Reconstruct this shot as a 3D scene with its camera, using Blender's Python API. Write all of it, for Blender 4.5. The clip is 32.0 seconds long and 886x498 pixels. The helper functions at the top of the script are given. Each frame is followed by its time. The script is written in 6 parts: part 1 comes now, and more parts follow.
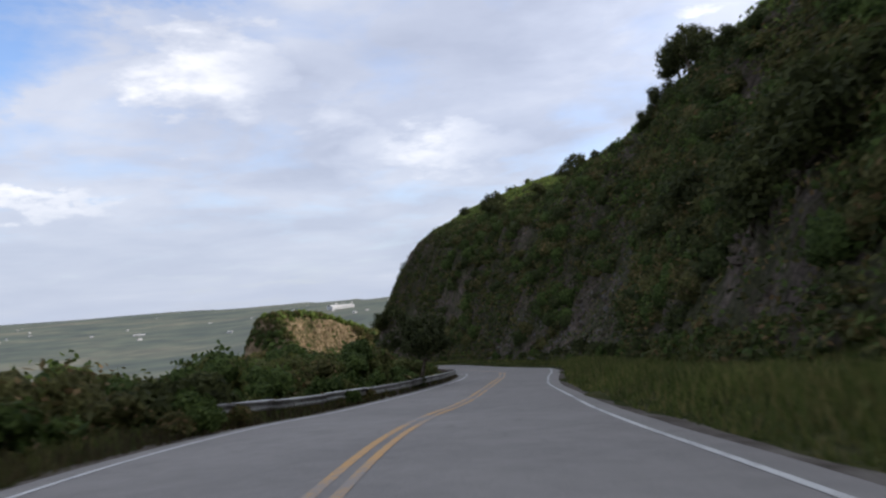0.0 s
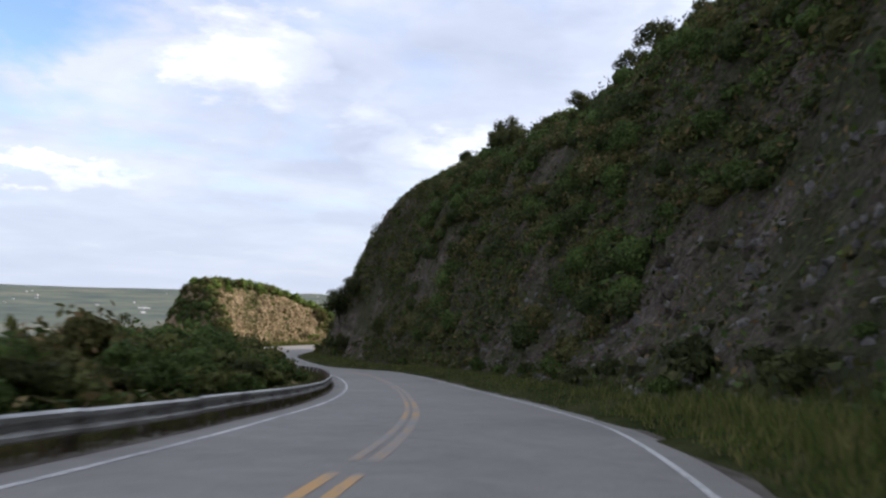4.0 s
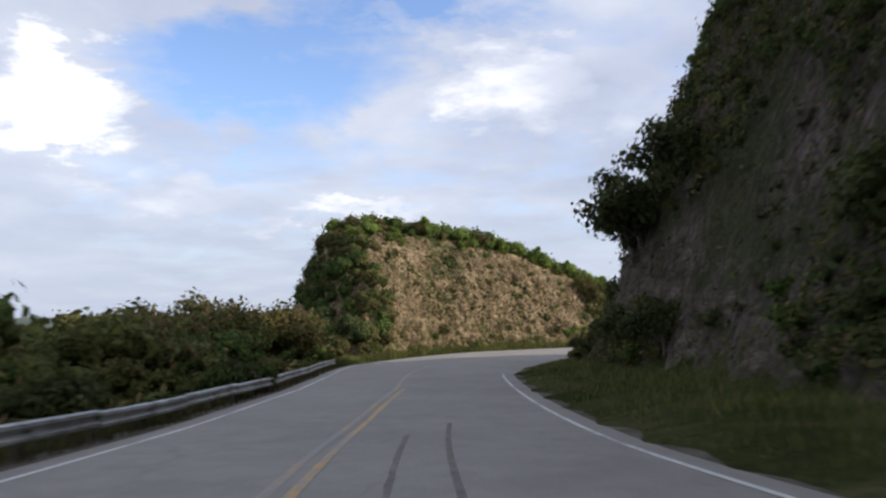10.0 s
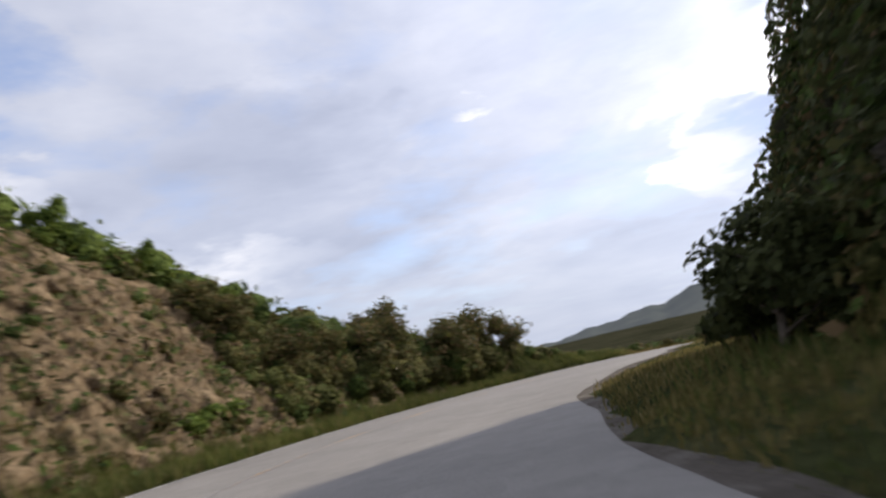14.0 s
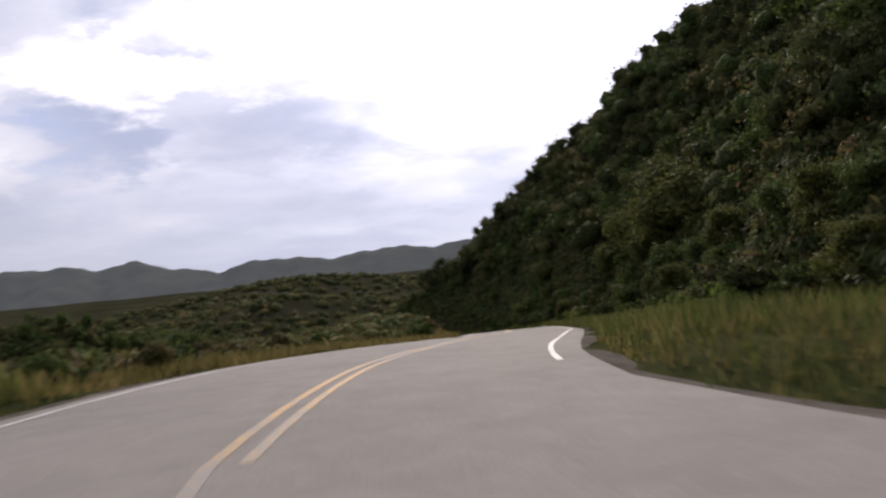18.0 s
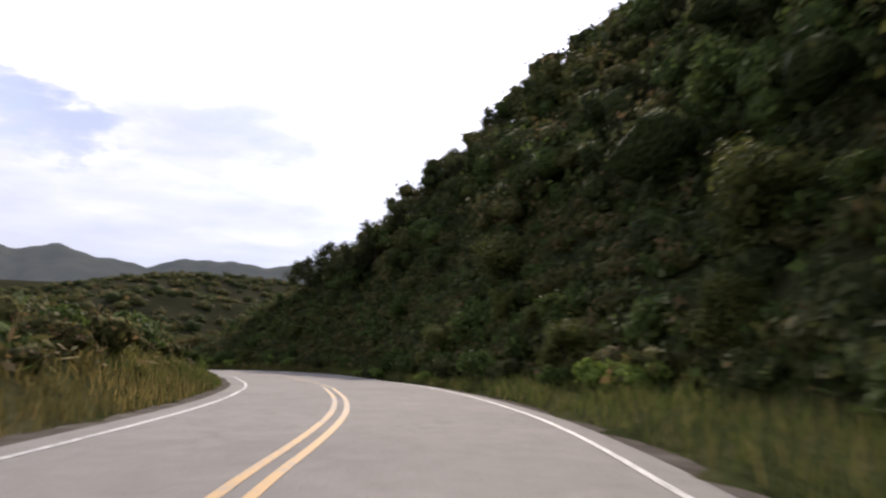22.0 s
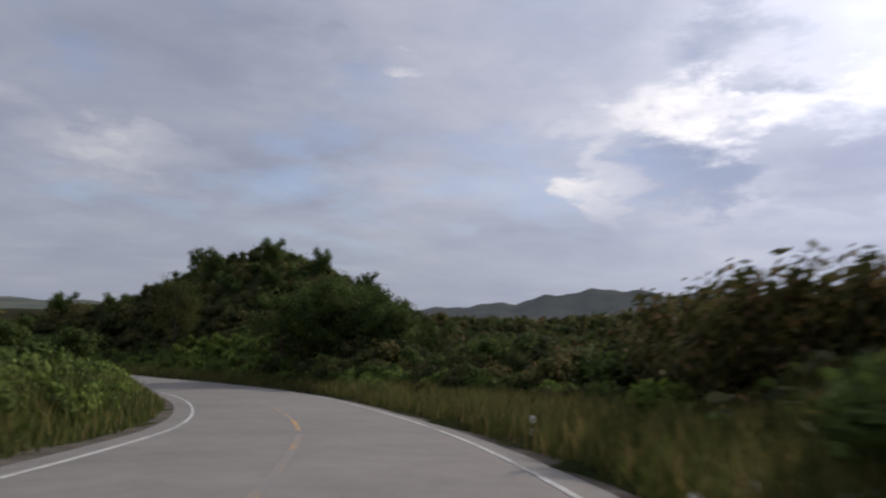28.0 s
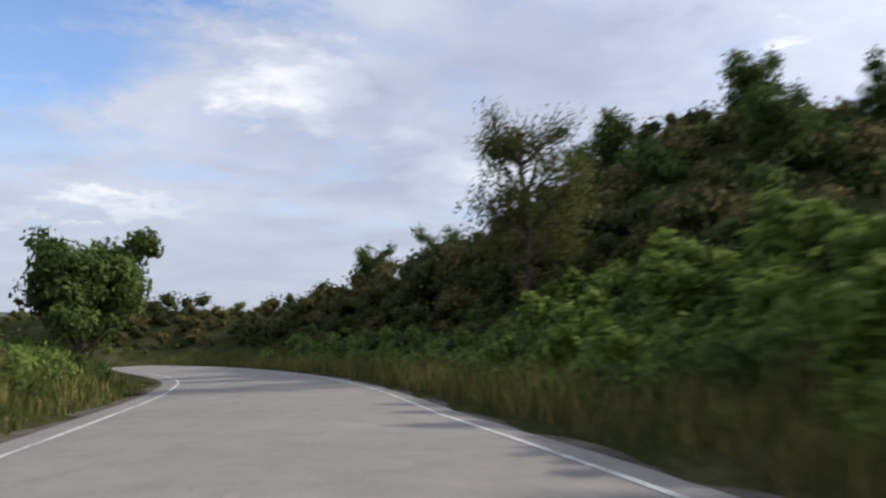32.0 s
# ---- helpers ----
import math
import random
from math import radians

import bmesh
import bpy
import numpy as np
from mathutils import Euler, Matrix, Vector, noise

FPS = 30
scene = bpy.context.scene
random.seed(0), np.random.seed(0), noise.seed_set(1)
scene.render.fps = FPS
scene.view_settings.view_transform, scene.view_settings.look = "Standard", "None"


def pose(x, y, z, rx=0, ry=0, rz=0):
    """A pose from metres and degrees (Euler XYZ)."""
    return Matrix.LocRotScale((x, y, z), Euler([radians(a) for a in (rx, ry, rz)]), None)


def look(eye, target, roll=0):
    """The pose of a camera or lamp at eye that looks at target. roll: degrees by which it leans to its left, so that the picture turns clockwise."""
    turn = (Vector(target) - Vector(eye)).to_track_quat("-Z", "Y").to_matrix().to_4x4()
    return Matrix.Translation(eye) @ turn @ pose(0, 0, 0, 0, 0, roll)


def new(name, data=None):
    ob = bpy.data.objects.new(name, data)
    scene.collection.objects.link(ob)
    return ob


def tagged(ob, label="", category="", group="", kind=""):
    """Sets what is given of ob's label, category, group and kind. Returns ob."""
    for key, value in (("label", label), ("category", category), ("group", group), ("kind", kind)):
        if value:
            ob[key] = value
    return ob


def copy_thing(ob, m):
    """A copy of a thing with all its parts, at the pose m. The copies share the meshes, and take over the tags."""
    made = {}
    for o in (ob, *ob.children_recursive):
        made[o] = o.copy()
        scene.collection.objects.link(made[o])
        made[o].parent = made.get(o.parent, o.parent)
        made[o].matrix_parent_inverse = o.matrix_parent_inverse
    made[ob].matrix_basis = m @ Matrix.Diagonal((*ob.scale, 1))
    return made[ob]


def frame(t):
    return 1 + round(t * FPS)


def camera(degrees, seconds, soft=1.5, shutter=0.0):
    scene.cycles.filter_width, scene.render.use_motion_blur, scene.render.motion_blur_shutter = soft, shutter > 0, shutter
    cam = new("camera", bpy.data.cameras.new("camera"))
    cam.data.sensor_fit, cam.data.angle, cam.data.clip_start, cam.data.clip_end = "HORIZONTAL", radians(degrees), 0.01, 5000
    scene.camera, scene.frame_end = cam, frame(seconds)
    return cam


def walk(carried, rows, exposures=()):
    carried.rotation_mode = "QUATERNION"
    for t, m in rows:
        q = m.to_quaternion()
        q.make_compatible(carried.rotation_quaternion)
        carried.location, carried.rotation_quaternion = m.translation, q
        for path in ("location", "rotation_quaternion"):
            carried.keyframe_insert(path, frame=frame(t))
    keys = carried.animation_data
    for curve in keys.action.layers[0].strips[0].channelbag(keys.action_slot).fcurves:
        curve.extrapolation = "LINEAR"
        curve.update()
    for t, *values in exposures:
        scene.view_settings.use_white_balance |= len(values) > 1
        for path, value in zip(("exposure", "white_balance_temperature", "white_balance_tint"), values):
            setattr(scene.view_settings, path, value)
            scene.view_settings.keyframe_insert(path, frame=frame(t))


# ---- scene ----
cam = camera(62.5, 32.0, soft=2.3, shutter=0.5)
# seconds, x, y, z, yaw, pitch, roll
PATH = [
    (0, 0.35, -15.36, 1.54, -0.20, 3.08, -4.19),
    (0.5, 0.53, -9.79, 1.05, 0.73, 2.95, -2.69),
    (1, 0.97, -4.23, 0.41, -0.02, 3.11, -3.15),
    (1.5, 1.55, 1.34, -0.28, -1.50, 2.83, -2.92),
    (2, 2.22, 6.92, -0.95, -0.51, 2.07, -2.05),
    (2.5, 2.13, 12.53, -1.57, 0.53, 2.01, -0.93),
    (3, 2.72, 18.12, -2.09, 0.67, 2.36, -0.24),
    (3.5, 3.89, 23.66, -2.52, 0.65, 2.94, 0.48),
    (4, 5.08, 29.34, -2.95, 1.22, 3.57, 1.83),
    (4.5, 5.75, 35.34, -3.48, 3.11, 4.07, 4.10),
    (5, 5.79, 41.62, -4.13, 7.06, 4.27, 6.42),
    (5.5, 5.56, 48.11, -4.82, 10.30, 3.72, 6.49),
    (6, 5.17, 54.65, -5.48, 13.43, 2.55, 5.33),
    (6.5, 4.52, 61.15, -6.09, 17.27, 2.39, 5.35),
    (7, 3.51, 67.63, -6.64, 21.96, 2.20, 6.37),
    (7.5, 2.24, 74.09, -7.14, 22.51, 3.04, 3.02),
    (8, 0.50, 80.44, -7.64, 21.89, 3.07, 4.48),
    (8.5, -1.55, 86.69, -8.16, 21.93, 2.29, 1.19),
    (9, -3.50, 92.90, -8.70, 21.72, 3.35, 1.63),
    (9.5, -5.65, 98.90, -9.27, 22.10, 4.19, 0.58),
    (10, -8.03, 104.68, -9.89, 22.39, 4.73, -0.85),
    (10.5, -10.46, 110.39, -10.49, 21.65, 4.98, -3.57),
    (11, -12.99, 116.16, -10.90, 19.68, 3.81, -2.17),
    (11.5, -15.22, 122.10, -11.23, 18.03, 3.90, -3.95),
    (12, -17.35, 128.11, -11.50, 16.32, 4.78, -4.62),
    (12.5, -19.63, 134.12, -11.69, 13.67, 5.48, -4.09),
    (13, -21.60, 140.08, -11.91, 7.92, 5.80, -6.24),
    (13.5, -22.72, 145.66, -12.16, -4.33, 9.42, -9.53),
    (14, -22.08, 150.71, -12.43, -16.09, 9.01, -13.65),
    (14.5, -22.33, 155.79, -12.39, -24.79, 6.44, -11.20),
    (15, -21.22, 160.76, -12.39, -34.16, 4.35, -11.81),
    (15.5, -19.45, 165.57, -12.40, -41.42, 6.44, -6.39),
    (16, -17.63, 170.38, -12.45, -47.37, 5.86, -2.58),
    (16.5, -15.56, 175.11, -12.55, -52.51, 3.62, -1.62),
    (17, -12.96, 179.59, -12.70, -57.35, 1.15, -3.08),
    (17.5, -9.74, 183.65, -12.86, -62.39, -0.22, -5.49),
    (18, -5.87, 187.08, -12.99, -68.12, 1.12, -5.43),
    (18.5, -1.39, 189.74, -13.07, -74.71, 1.35, -6.98),
    (19, 3.49, 191.61, -13.25, -82.34, 1.12, -6.07),
    (19.5, 8.51, 193.37, -13.60, -88.93, 0.87, -1.88),
    (20, 13.89, 194.09, -14.17, -88.45, 2.13, -0.50),
    (20.5, 19.54, 195.35, -14.72, -86.69, 2.18, -1.05),
    (21, 25.51, 196.61, -15.31, -83.41, 2.93, 0.94),
    (21.5, 31.72, 197.83, -15.95, -79.61, 2.99, 3.02),
    (22, 38.00, 199.30, -16.56, -72.75, 3.26, 2.03),
    (22.5, 44.22, 201.08, -17.12, -67.93, 3.67, 1.88),
    (23, 50.27, 203.37, -17.68, -63.85, 4.27, 2.52),
    (23.5, 56.11, 206.22, -18.31, -59.40, 4.46, 3.93),
    (24, 61.73, 209.54, -18.98, -57.70, 4.19, 3.97),
    (24.5, 67.21, 213.14, -19.67, -55.33, 4.02, 2.32),
    (25, 72.92, 216.39, -20.37, -52.19, 4.60, 0.77),
    (25.5, 78.53, 219.83, -21.04, -48.48, 5.53, -0.09),
    (26, 83.90, 223.70, -21.69, -44.40, 6.45, -0.12),
    (26.5, 88.82, 228.15, -22.32, -40.14, 6.98, 0.87),
    (27, 93.10, 233.25, -22.96, -35.91, 6.74, 3.13),
    (27.5, 96.82, 238.82, -23.61, -29.97, 5.73, 3.77),
    (28, 100.01, 244.73, -24.28, -24.76, 5.12, 2.29),
    (28.5, 102.32, 251.04, -24.93, -20.44, 4.68, 2.56),
    (29, 104.42, 257.35, -25.52, -16.89, 4.25, 3.87),
    (29.5, 105.92, 263.81, -26.14, -13.34, 4.90, 4.06),
    (30, 106.85, 270.40, -26.76, -10.70, 3.23, 0.29),
    (30.5, 107.44, 277.07, -27.32, -8.42, 3.84, 1.14),
    (31, 107.47, 283.76, -27.80, -2.75, 4.66, -0.51),
    (31.5, 107.05, 290.44, -28.24, 0.54, 5.04, -0.33),
    (32, 105.91, 297.05, -28.64, 4.82, 4.82, -0.39),
]


def carried_pose(x, y, z, yaw, pitch, roll):
    a, b = radians(yaw), radians(pitch)
    ahead = Vector((-math.sin(a) * math.cos(b), math.cos(a) * math.cos(b), math.sin(b)))
    eye = Vector((x, y, z))
    return look(eye, eye + ahead, roll)


walk(cam, [(t, carried_pose(*row)) for t, *row in PATH],
     [(0, 0.14, 6600, 11), (3, 0.24, 6600, 11), (4.5, 0.46, 6600, 11), (5.5, 0.42, 6600, 11), (7, 0.2, 6600, 11), (12.5, 0.14, 6600, 11), (14, 0.05, 6700, 13), (15.5, 0, 6850, 16), (17.5, -0.36, 6900, 18),
      (18.5, -0.36, 6900, 19), (20, -0.15, 6850, 18), (21, 0.05, 6850, 18), (22.5, 0.05, 6800, 18), (24, -0.2, 6800, 17), (26.5, -0.5, 6700, 15), (28, -0.75, 6650, 14), (30, -0.6, 6600, 13), (31, -0.24, 6600, 11), (32, 0.02, 6600, 11)])

# ---------------------------------------------------------------- sky and sun
SUN_AZ, SUN_EL = radians(74.5), radians(30.0)   # clockwise from +y, above the horizon
SUN_DIR = Vector((math.sin(SUN_AZ) * math.cos(SUN_EL), math.cos(SUN_AZ) * math.cos(SUN_EL), math.sin(SUN_EL)))
SKY_STRENGTH = 1.28
sun = new("sun", bpy.data.lights.new("sun", "SUN"))
sun.data.energy, sun.data.angle, sun.data.color = 3.9, radians(1.0), (1.0, 0.91, 0.77)
sun.matrix_world = look(SUN_DIR * 100, (0, 0, 0))


class Nodes:
    """Short hand for a node tree."""

    def __init__(self, tree):
        self.tree = tree
        tree.nodes.clear()

    def add(self, kind, values=None, **props):
        n = self.tree.nodes.new(kind)
        for k, v in props.items():
            setattr(n, k, v)
        for k, v in (values or {}).items():
            if hasattr(v, "is_output"):
                self.tree.links.new(v, n.inputs[k])
            else:
                n.inputs[k].default_value = v
        return n

    def math(self, op, a, b=0.0, clamp=False):
        return self.add("ShaderNodeMath", {0: a, 1: b}, operation=op, use_clamp=clamp).outputs[0]

    def noise(self, vec, scale, detail=4.0, rough=0.55, distort=0.0):
        v = {"Scale": scale, "Detail": detail, "Roughness": rough, "Distortion": distort}
        if vec is not None:
            v["Vector"] = vec
        return self.add("ShaderNodeTexNoise", v).outputs["Fac"]

    def ramp(self, fac, *stops):
        n = self.add("ShaderNodeValToRGB", {"Fac": fac})
        els = n.color_ramp.elements
        while len(els) < len(stops):
            els.new(0.5)
        for e, (p, c) in zip(els, stops):
            e.position, e.color = p, (*c, 1) if len(c) == 3 else c
        return n.outputs["Color"]

    def mix(self, fac, a, b, blend="MIX"):
        n = self.add("ShaderNodeMix", data_type="RGBA", blend_type=blend)
        for k, v in ((0, fac), (6, a), (7, b)):
            if hasattr(v, "is_output"):
                self.tree.links.new(v, n.inputs[k])
            else:
                n.inputs[k].default_value = v if k == 0 else (*v, 1)
        return n.outputs[2]


def build_sky():
    world = bpy.data.worlds.new("sky")
    scene.world = world
    world.use_nodes = True
    n = Nodes(world.node_tree)
    sky = n.add("ShaderNodeTexSky", sky_type="NISHITA", sun_disc=False, sun_elevation=SUN_EL, sun_rotation=SUN_AZ,
                air_density=1.0, dust_density=0.6)
    ray = n.add("ShaderNodeTexCoord").outputs["Generated"]
    xyz = n.add("ShaderNodeSeparateXYZ", {0: ray})
    # cloud sheet: the direction projected on a flat layer overhead
    up = n.math("MAXIMUM", n.math("ADD", xyz.outputs[2], 0.14), 0.03)
    flat = n.add("ShaderNodeCombineXYZ", {0: n.math("DIVIDE", xyz.outputs[0], up), 1: n.math("DIVIDE", xyz.outputs[1], up), 2: 0.0}).outputs[0]
    big = n.noise(flat, 0.6, 6.0, 0.55, 0.2)
    fine = n.noise(flat, 2.4, 8.0, 0.6, 0.3)
    lay = n.add("ShaderNodeMapping", {"Vector": ray, "Scale": (1.0, 1.0, 2.6)}).outputs[0]
    puff = n.noise(lay, 6.5, 7.0, 0.56, 0.25)
    # the cloud banks and gaps of that evening: azimuth, height, half widths (degrees)
    warp = n.math("MULTIPLY", n.math("SUBTRACT", puff, 0.5), 0.34)
    warp2 = n.math("MULTIPLY", n.math("SUBTRACT", n.noise(lay, 11.0, 7.0, 0.6), 0.5), 0.17)
    az = n.math("ADD", n.math("ARCTAN2", xyz.outputs[0], xyz.outputs[1]), warp)
    el = n.math("ADD", n.math("ARCSINE", xyz.outputs[2]), warp2)

    def spots(items):
        total = 0.0
        for a, e, ra, re, w in items:
            u = n.math("DIVIDE", n.math("SUBTRACT", az, radians(a)), radians(ra))
            v = n.math("DIVIDE", n.math("SUBTRACT", el, radians(e)), radians(re))
            q = n.math("ADD", n.math("MULTIPLY", u, u), n.math("MULTIPLY", v, v))
            q = n.math("MULTIPLY", n.math("SUBTRACT", 1.0, q, True), w)
            total = n.math("ADD", total, q)
        return total

    white = spots([(-51, 15, 6.5, 4.5, 1.6), (-31, 7.6, 7, 1.1, 0.55), (-17, 17.5, 6, 4, 0.7), (1.5, 11, 6, 2.2, 0.45), (20, 19, 3.0, 1.0, 0.5),
                   (37.5, 10.5, 2.0, 4.0, 0.45), (48, 15.5, 16, 2.2, 0.5), (-42, 9, 9, 2, 0.35), (-6, 11.5, 5, 2.5, 0.3)])
    white = n.math("MULTIPLY", white, n.ramp(puff, (0.34, (0.55, 0.55, 0.55)), (0.66, (1.2, 1.2, 1.2))))
    gap = spots([(-36, 18, 13, 5.0, 1.0), (-29, 24, 10, 4.0, 0.8), (44, 11, 5.5, 2.4, 0.8), (47, 20, 6.5, 3.0, 0.55), (-22, 27, 14, 5, 0.6)])
    grey = spots([(-12, 13, 16, 6, 0.5), (54, 12, 12, 4, 1.3), (42, 11, 7, 3, 0.6), (56, 7, 9, 4, 0.6), (28, 14, 12, 6, 0.35), (3, 20, 13, 5, 0.65), (8, 13, 12, 6, 0.6)])
    cover = n.math("ADD", n.math("MULTIPLY", big, 0.6), n.math("MULTIPLY", fine, 0.4))
    cover = n.math("ADD", n.math("SUBTRACT", cover, n.math("MULTIPLY", gap, 0.30)), n.math("MULTIPLY", white, 0.25))
    mask = n.ramp(cover, (0.25, (0, 0, 0)), (0.50, (1, 1, 1)))
    body = n.math("ADD", n.math("MULTIPLY", n.noise(flat, 1.1, 7.0, 0.55, 0.3), 0.7), n.math("MULTIPLY", puff, 0.3))
    body = n.math("ADD", n.math("ADD", body, n.math("MULTIPLY", white, 0.42)), n.math("MULTIPLY", grey, -0.20))
    tone = n.ramp(body, (0.22, (0.34, 0.38, 0.49)), (0.44, (0.47, 0.515, 0.63)), (0.60, (0.60, 0.64, 0.735)), (0.84, (1.0, 1.0, 1.01)))
    # clouds near the sun are lit through
    toward = n.math("MAXIMUM", n.add("ShaderNodeVectorMath", {0: ray, 1: tuple(SUN_DIR)}, operation="DOT_PRODUCT").outputs["Value"], 0.0)
    glow, wide = n.math("POWER", toward, 26.0), n.math("POWER", toward, 4.2)
    gain = n.math("ADD", n.math("ADD", 0.89, n.math("MULTIPLY", wide, 1.38)), n.math("MULTIPLY", glow, 2.4))
    lit = n.add("ShaderNodeVectorMath", {0: tone, "Scale": gain}, operation="SCALE").outputs[0]
    lit = n.mix(n.math("MULTIPLY", wide, 0.5), lit, n.add("ShaderNodeVectorMath", {0: lit, 1: (1.04, 1.0, 0.95)}, operation="MULTIPLY").outputs[0])
    blue = n.add("ShaderNodeVectorMath", {0: sky.outputs[0], 1: (0.135, 0.145, 0.172)}, operation="MULTIPLY").outputs[0]
    blue = n.mix(n.math("MULTIPLY", wide, 2.2, True), blue, (0.46, 0.55, 0.76))
    seen = n.mix(n.math("MULTIPLY", mask, 0.92), blue, lit)
    low = n.ramp(xyz.outputs[2], (0.0, (1, 1, 1)), (0.06, (0.75, 0.75, 0.75)), (0.19, (0, 0, 0)))
    haze = n.add("ShaderNodeVectorMath", {0: (0.375, 0.43, 0.545), "Scale": n.math("ADD", 1.0, n.math("MULTIPLY", wide, 0.9))}, operation="SCALE").outputs[0]
    seen = n.mix(n.math("MULTIPLY", low, 0.78), seen, haze)
    bg = n.add("ShaderNodeBackground", {"Color": seen, "Strength": SKY_STRENGTH})
    n.add("ShaderNodeOutputWorld", {"Surface": bg.outputs[0]})


build_sky()


# ---------------------------------------------------------------- materials
def material(name, rough=0.9, metal=0.0):
    m = bpy.data.materials.new(name)
    m.use_nodes = True
    n = Nodes(m.node_tree)
    out = n.add("ShaderNodeOutputMaterial")
    bsdf = n.add("ShaderNodeBsdfPrincipled", {"Roughness": rough, "Metallic": metal})
    n.tree.links.new(bsdf.outputs[0], out.inputs[0])
    n.bsdf, n.out, n.m = bsdf, out, m
    n.pos = n.add("ShaderNodeNewGeometry").outputs["Position"]
    return n


def colour(n, socket):
    n.tree.links.new(socket, n.bsdf.inputs["Base Color"])


def bump(n, height, strength=0.5, distance=0.05):
    b = n.add("ShaderNodeBump", {"Height": height, "Strength": strength, "Distance": distance})
    n.tree.links.new(b.outputs[0], n.bsdf.inputs["Normal"])


def two_scale(name, dark, mid, light, big, fine, rough=0.9, bumps=(0.6, 0.08), metal=0.0):
    n = material(name, rough, metal)
    n.bsdf.inputs["Specular IOR Level"].default_value = 0.5 if metal else 0.0
    a = n.noise(n.pos, big, 5.0, 0.6, 0.3)
    b = n.noise(n.pos, fine, 6.0, 0.65)
    c = n.ramp(a, (0.32, dark), (0.5, mid), (0.68, light))
    s = n.ramp(b, (0.25, (0.55, 0.55, 0.55)), (0.75, (1.35, 1.35, 1.35)))
    colour(n, n.mix(1.0, c, s, "MULTIPLY"))
    bump(n, b, *bumps)
    return n.m


def leaf_material(name, dark, light, dry=None, through_light=0.35):
    n = material(name, 0.75)
    n.bsdf.inputs["Specular IOR Level"].default_value = 0.12
    geo = n.add("ShaderNodeNewGeometry")
    rnd = geo.outputs["Random Per Island"]
    patch = n.noise(n.pos, 0.25, 3.0)
    stops = [(0.0, dark), (0.75, light)] if dry is None else [(0.0, dark), (0.6, light), (0.92, dry)]
    col = n.ramp(rnd, *stops)
    shade = n.ramp(patch, (0.3, (0.7, 0.72, 0.7)), (0.7, (1.25, 1.2, 1.05)))
    col = n.mix(1.0, col, shade, "MULTIPLY")
    colour(n, col)
    tr = n.add("ShaderNodeBsdfTranslucent", {"Color": col})
    mx = n.add("ShaderNodeMixShader", {0: through_light, 1: n.bsdf.outputs[0], 2: tr.outputs[0]})
    n.tree.links.new(mx.outputs[0], n.out.inputs[0])
    return n.m


M_GROUND = two_scale("grassy_soil", (0.022, 0.028, 0.011), (0.040, 0.046, 0.019), (0.072, 0.068, 0.034), 0.35, 6.0)


def mossy_rock(name, rock, plant, share, streak=0.35):
    """Broken rock: strata and cracks, with moss and low creepers in patches."""
    n = material(name, 0.95)
    n.bsdf.inputs["Specular IOR Level"].default_value = 0.15
    a = n.noise(n.pos, 0.55, 6.0, 0.62, 0.5)
    b = n.noise(n.pos, 3.2, 7.0, 0.68, 0.4)
    v = n.add("ShaderNodeTexVoronoi", {"Vector": n.pos, "Scale": 1.7}, feature="DISTANCE_TO_EDGE")
    crack = n.ramp(v.outputs["Distance"], (0.0, (0.35, 0.35, 0.35)), (0.09, (1, 1, 1)))
    sq = n.add("ShaderNodeMapping", {"Vector": n.pos, "Scale": (1.0, 1.0, streak)}).outputs[0]
    s = n.noise(sq, 1.6, 6.0, 0.6, 0.6)
    col = n.ramp(n.math("ADD", n.math("MULTIPLY", a, 0.5), n.math("MULTIPLY", s, 0.5)), (0.34, rock[0]), (0.5, rock[1]), (0.66, rock[2]))
    col = n.mix(1.0, col, n.ramp(b, (0.25, (0.55, 0.55, 0.55)), (0.75, (1.35, 1.35, 1.35))), "MULTIPLY")
    col = n.mix(0.8, col, crack, "MULTIPLY")
    g = n.math("ADD", n.math("MULTIPLY", n.noise(n.pos, 0.16, 4.0, 0.6), 0.6), n.math("MULTIPLY", n.noise(n.pos, 1.3, 5.0, 0.65), 0.4))
    pl = n.mix(1.0, n.ramp(b, (0.3, plant[0]), (0.7, plant[1])), n.ramp(s, (0.3, (0.7, 0.7, 0.7)), (0.7, (1.2, 1.2, 1.2))), "MULTIPLY")
    colour(n, n.mix(n.ramp(g, (share - 0.05, (1, 1, 1)), (share + 0.05, (0, 0, 0))), col, pl))
    bump(n, n.math("ADD", n.math("MULTIPLY", b, 0.7), n.math("MULTIPLY", v.outputs["Distance"], 0.6)), 1.0, 0.35)
    return n.m


M_ROCK = mossy_rock("dark_rock", ((0.058, 0.046, 0.038), (0.116, 0.092, 0.074), (0.185, 0.150, 0.122)), ((0.030, 0.033, 0.016), (0.075, 0.073, 0.036)), 0.50)
M_TUFF = mossy_rock("brown_rock", ((0.12, 0.085, 0.05), (0.25, 0.18, 0.108), (0.40, 0.30, 0.19)), ((0.035, 0.036, 0.014), (0.10, 0.095, 0.036)), 0.45)
M_SHOULDER = two_scale("dusty_shoulder", (0.075, 0.066, 0.055), (0.115, 0.102, 0.088), (0.165, 0.15, 0.132), 1.1, 22.0, bumps=(0.5, 0.03))
M_FARLAND = two_scale("far_land", (0.020, 0.021, 0.012), (0.034, 0.034, 0.020), (0.052, 0.049, 0.031), 0.012, 0.08)


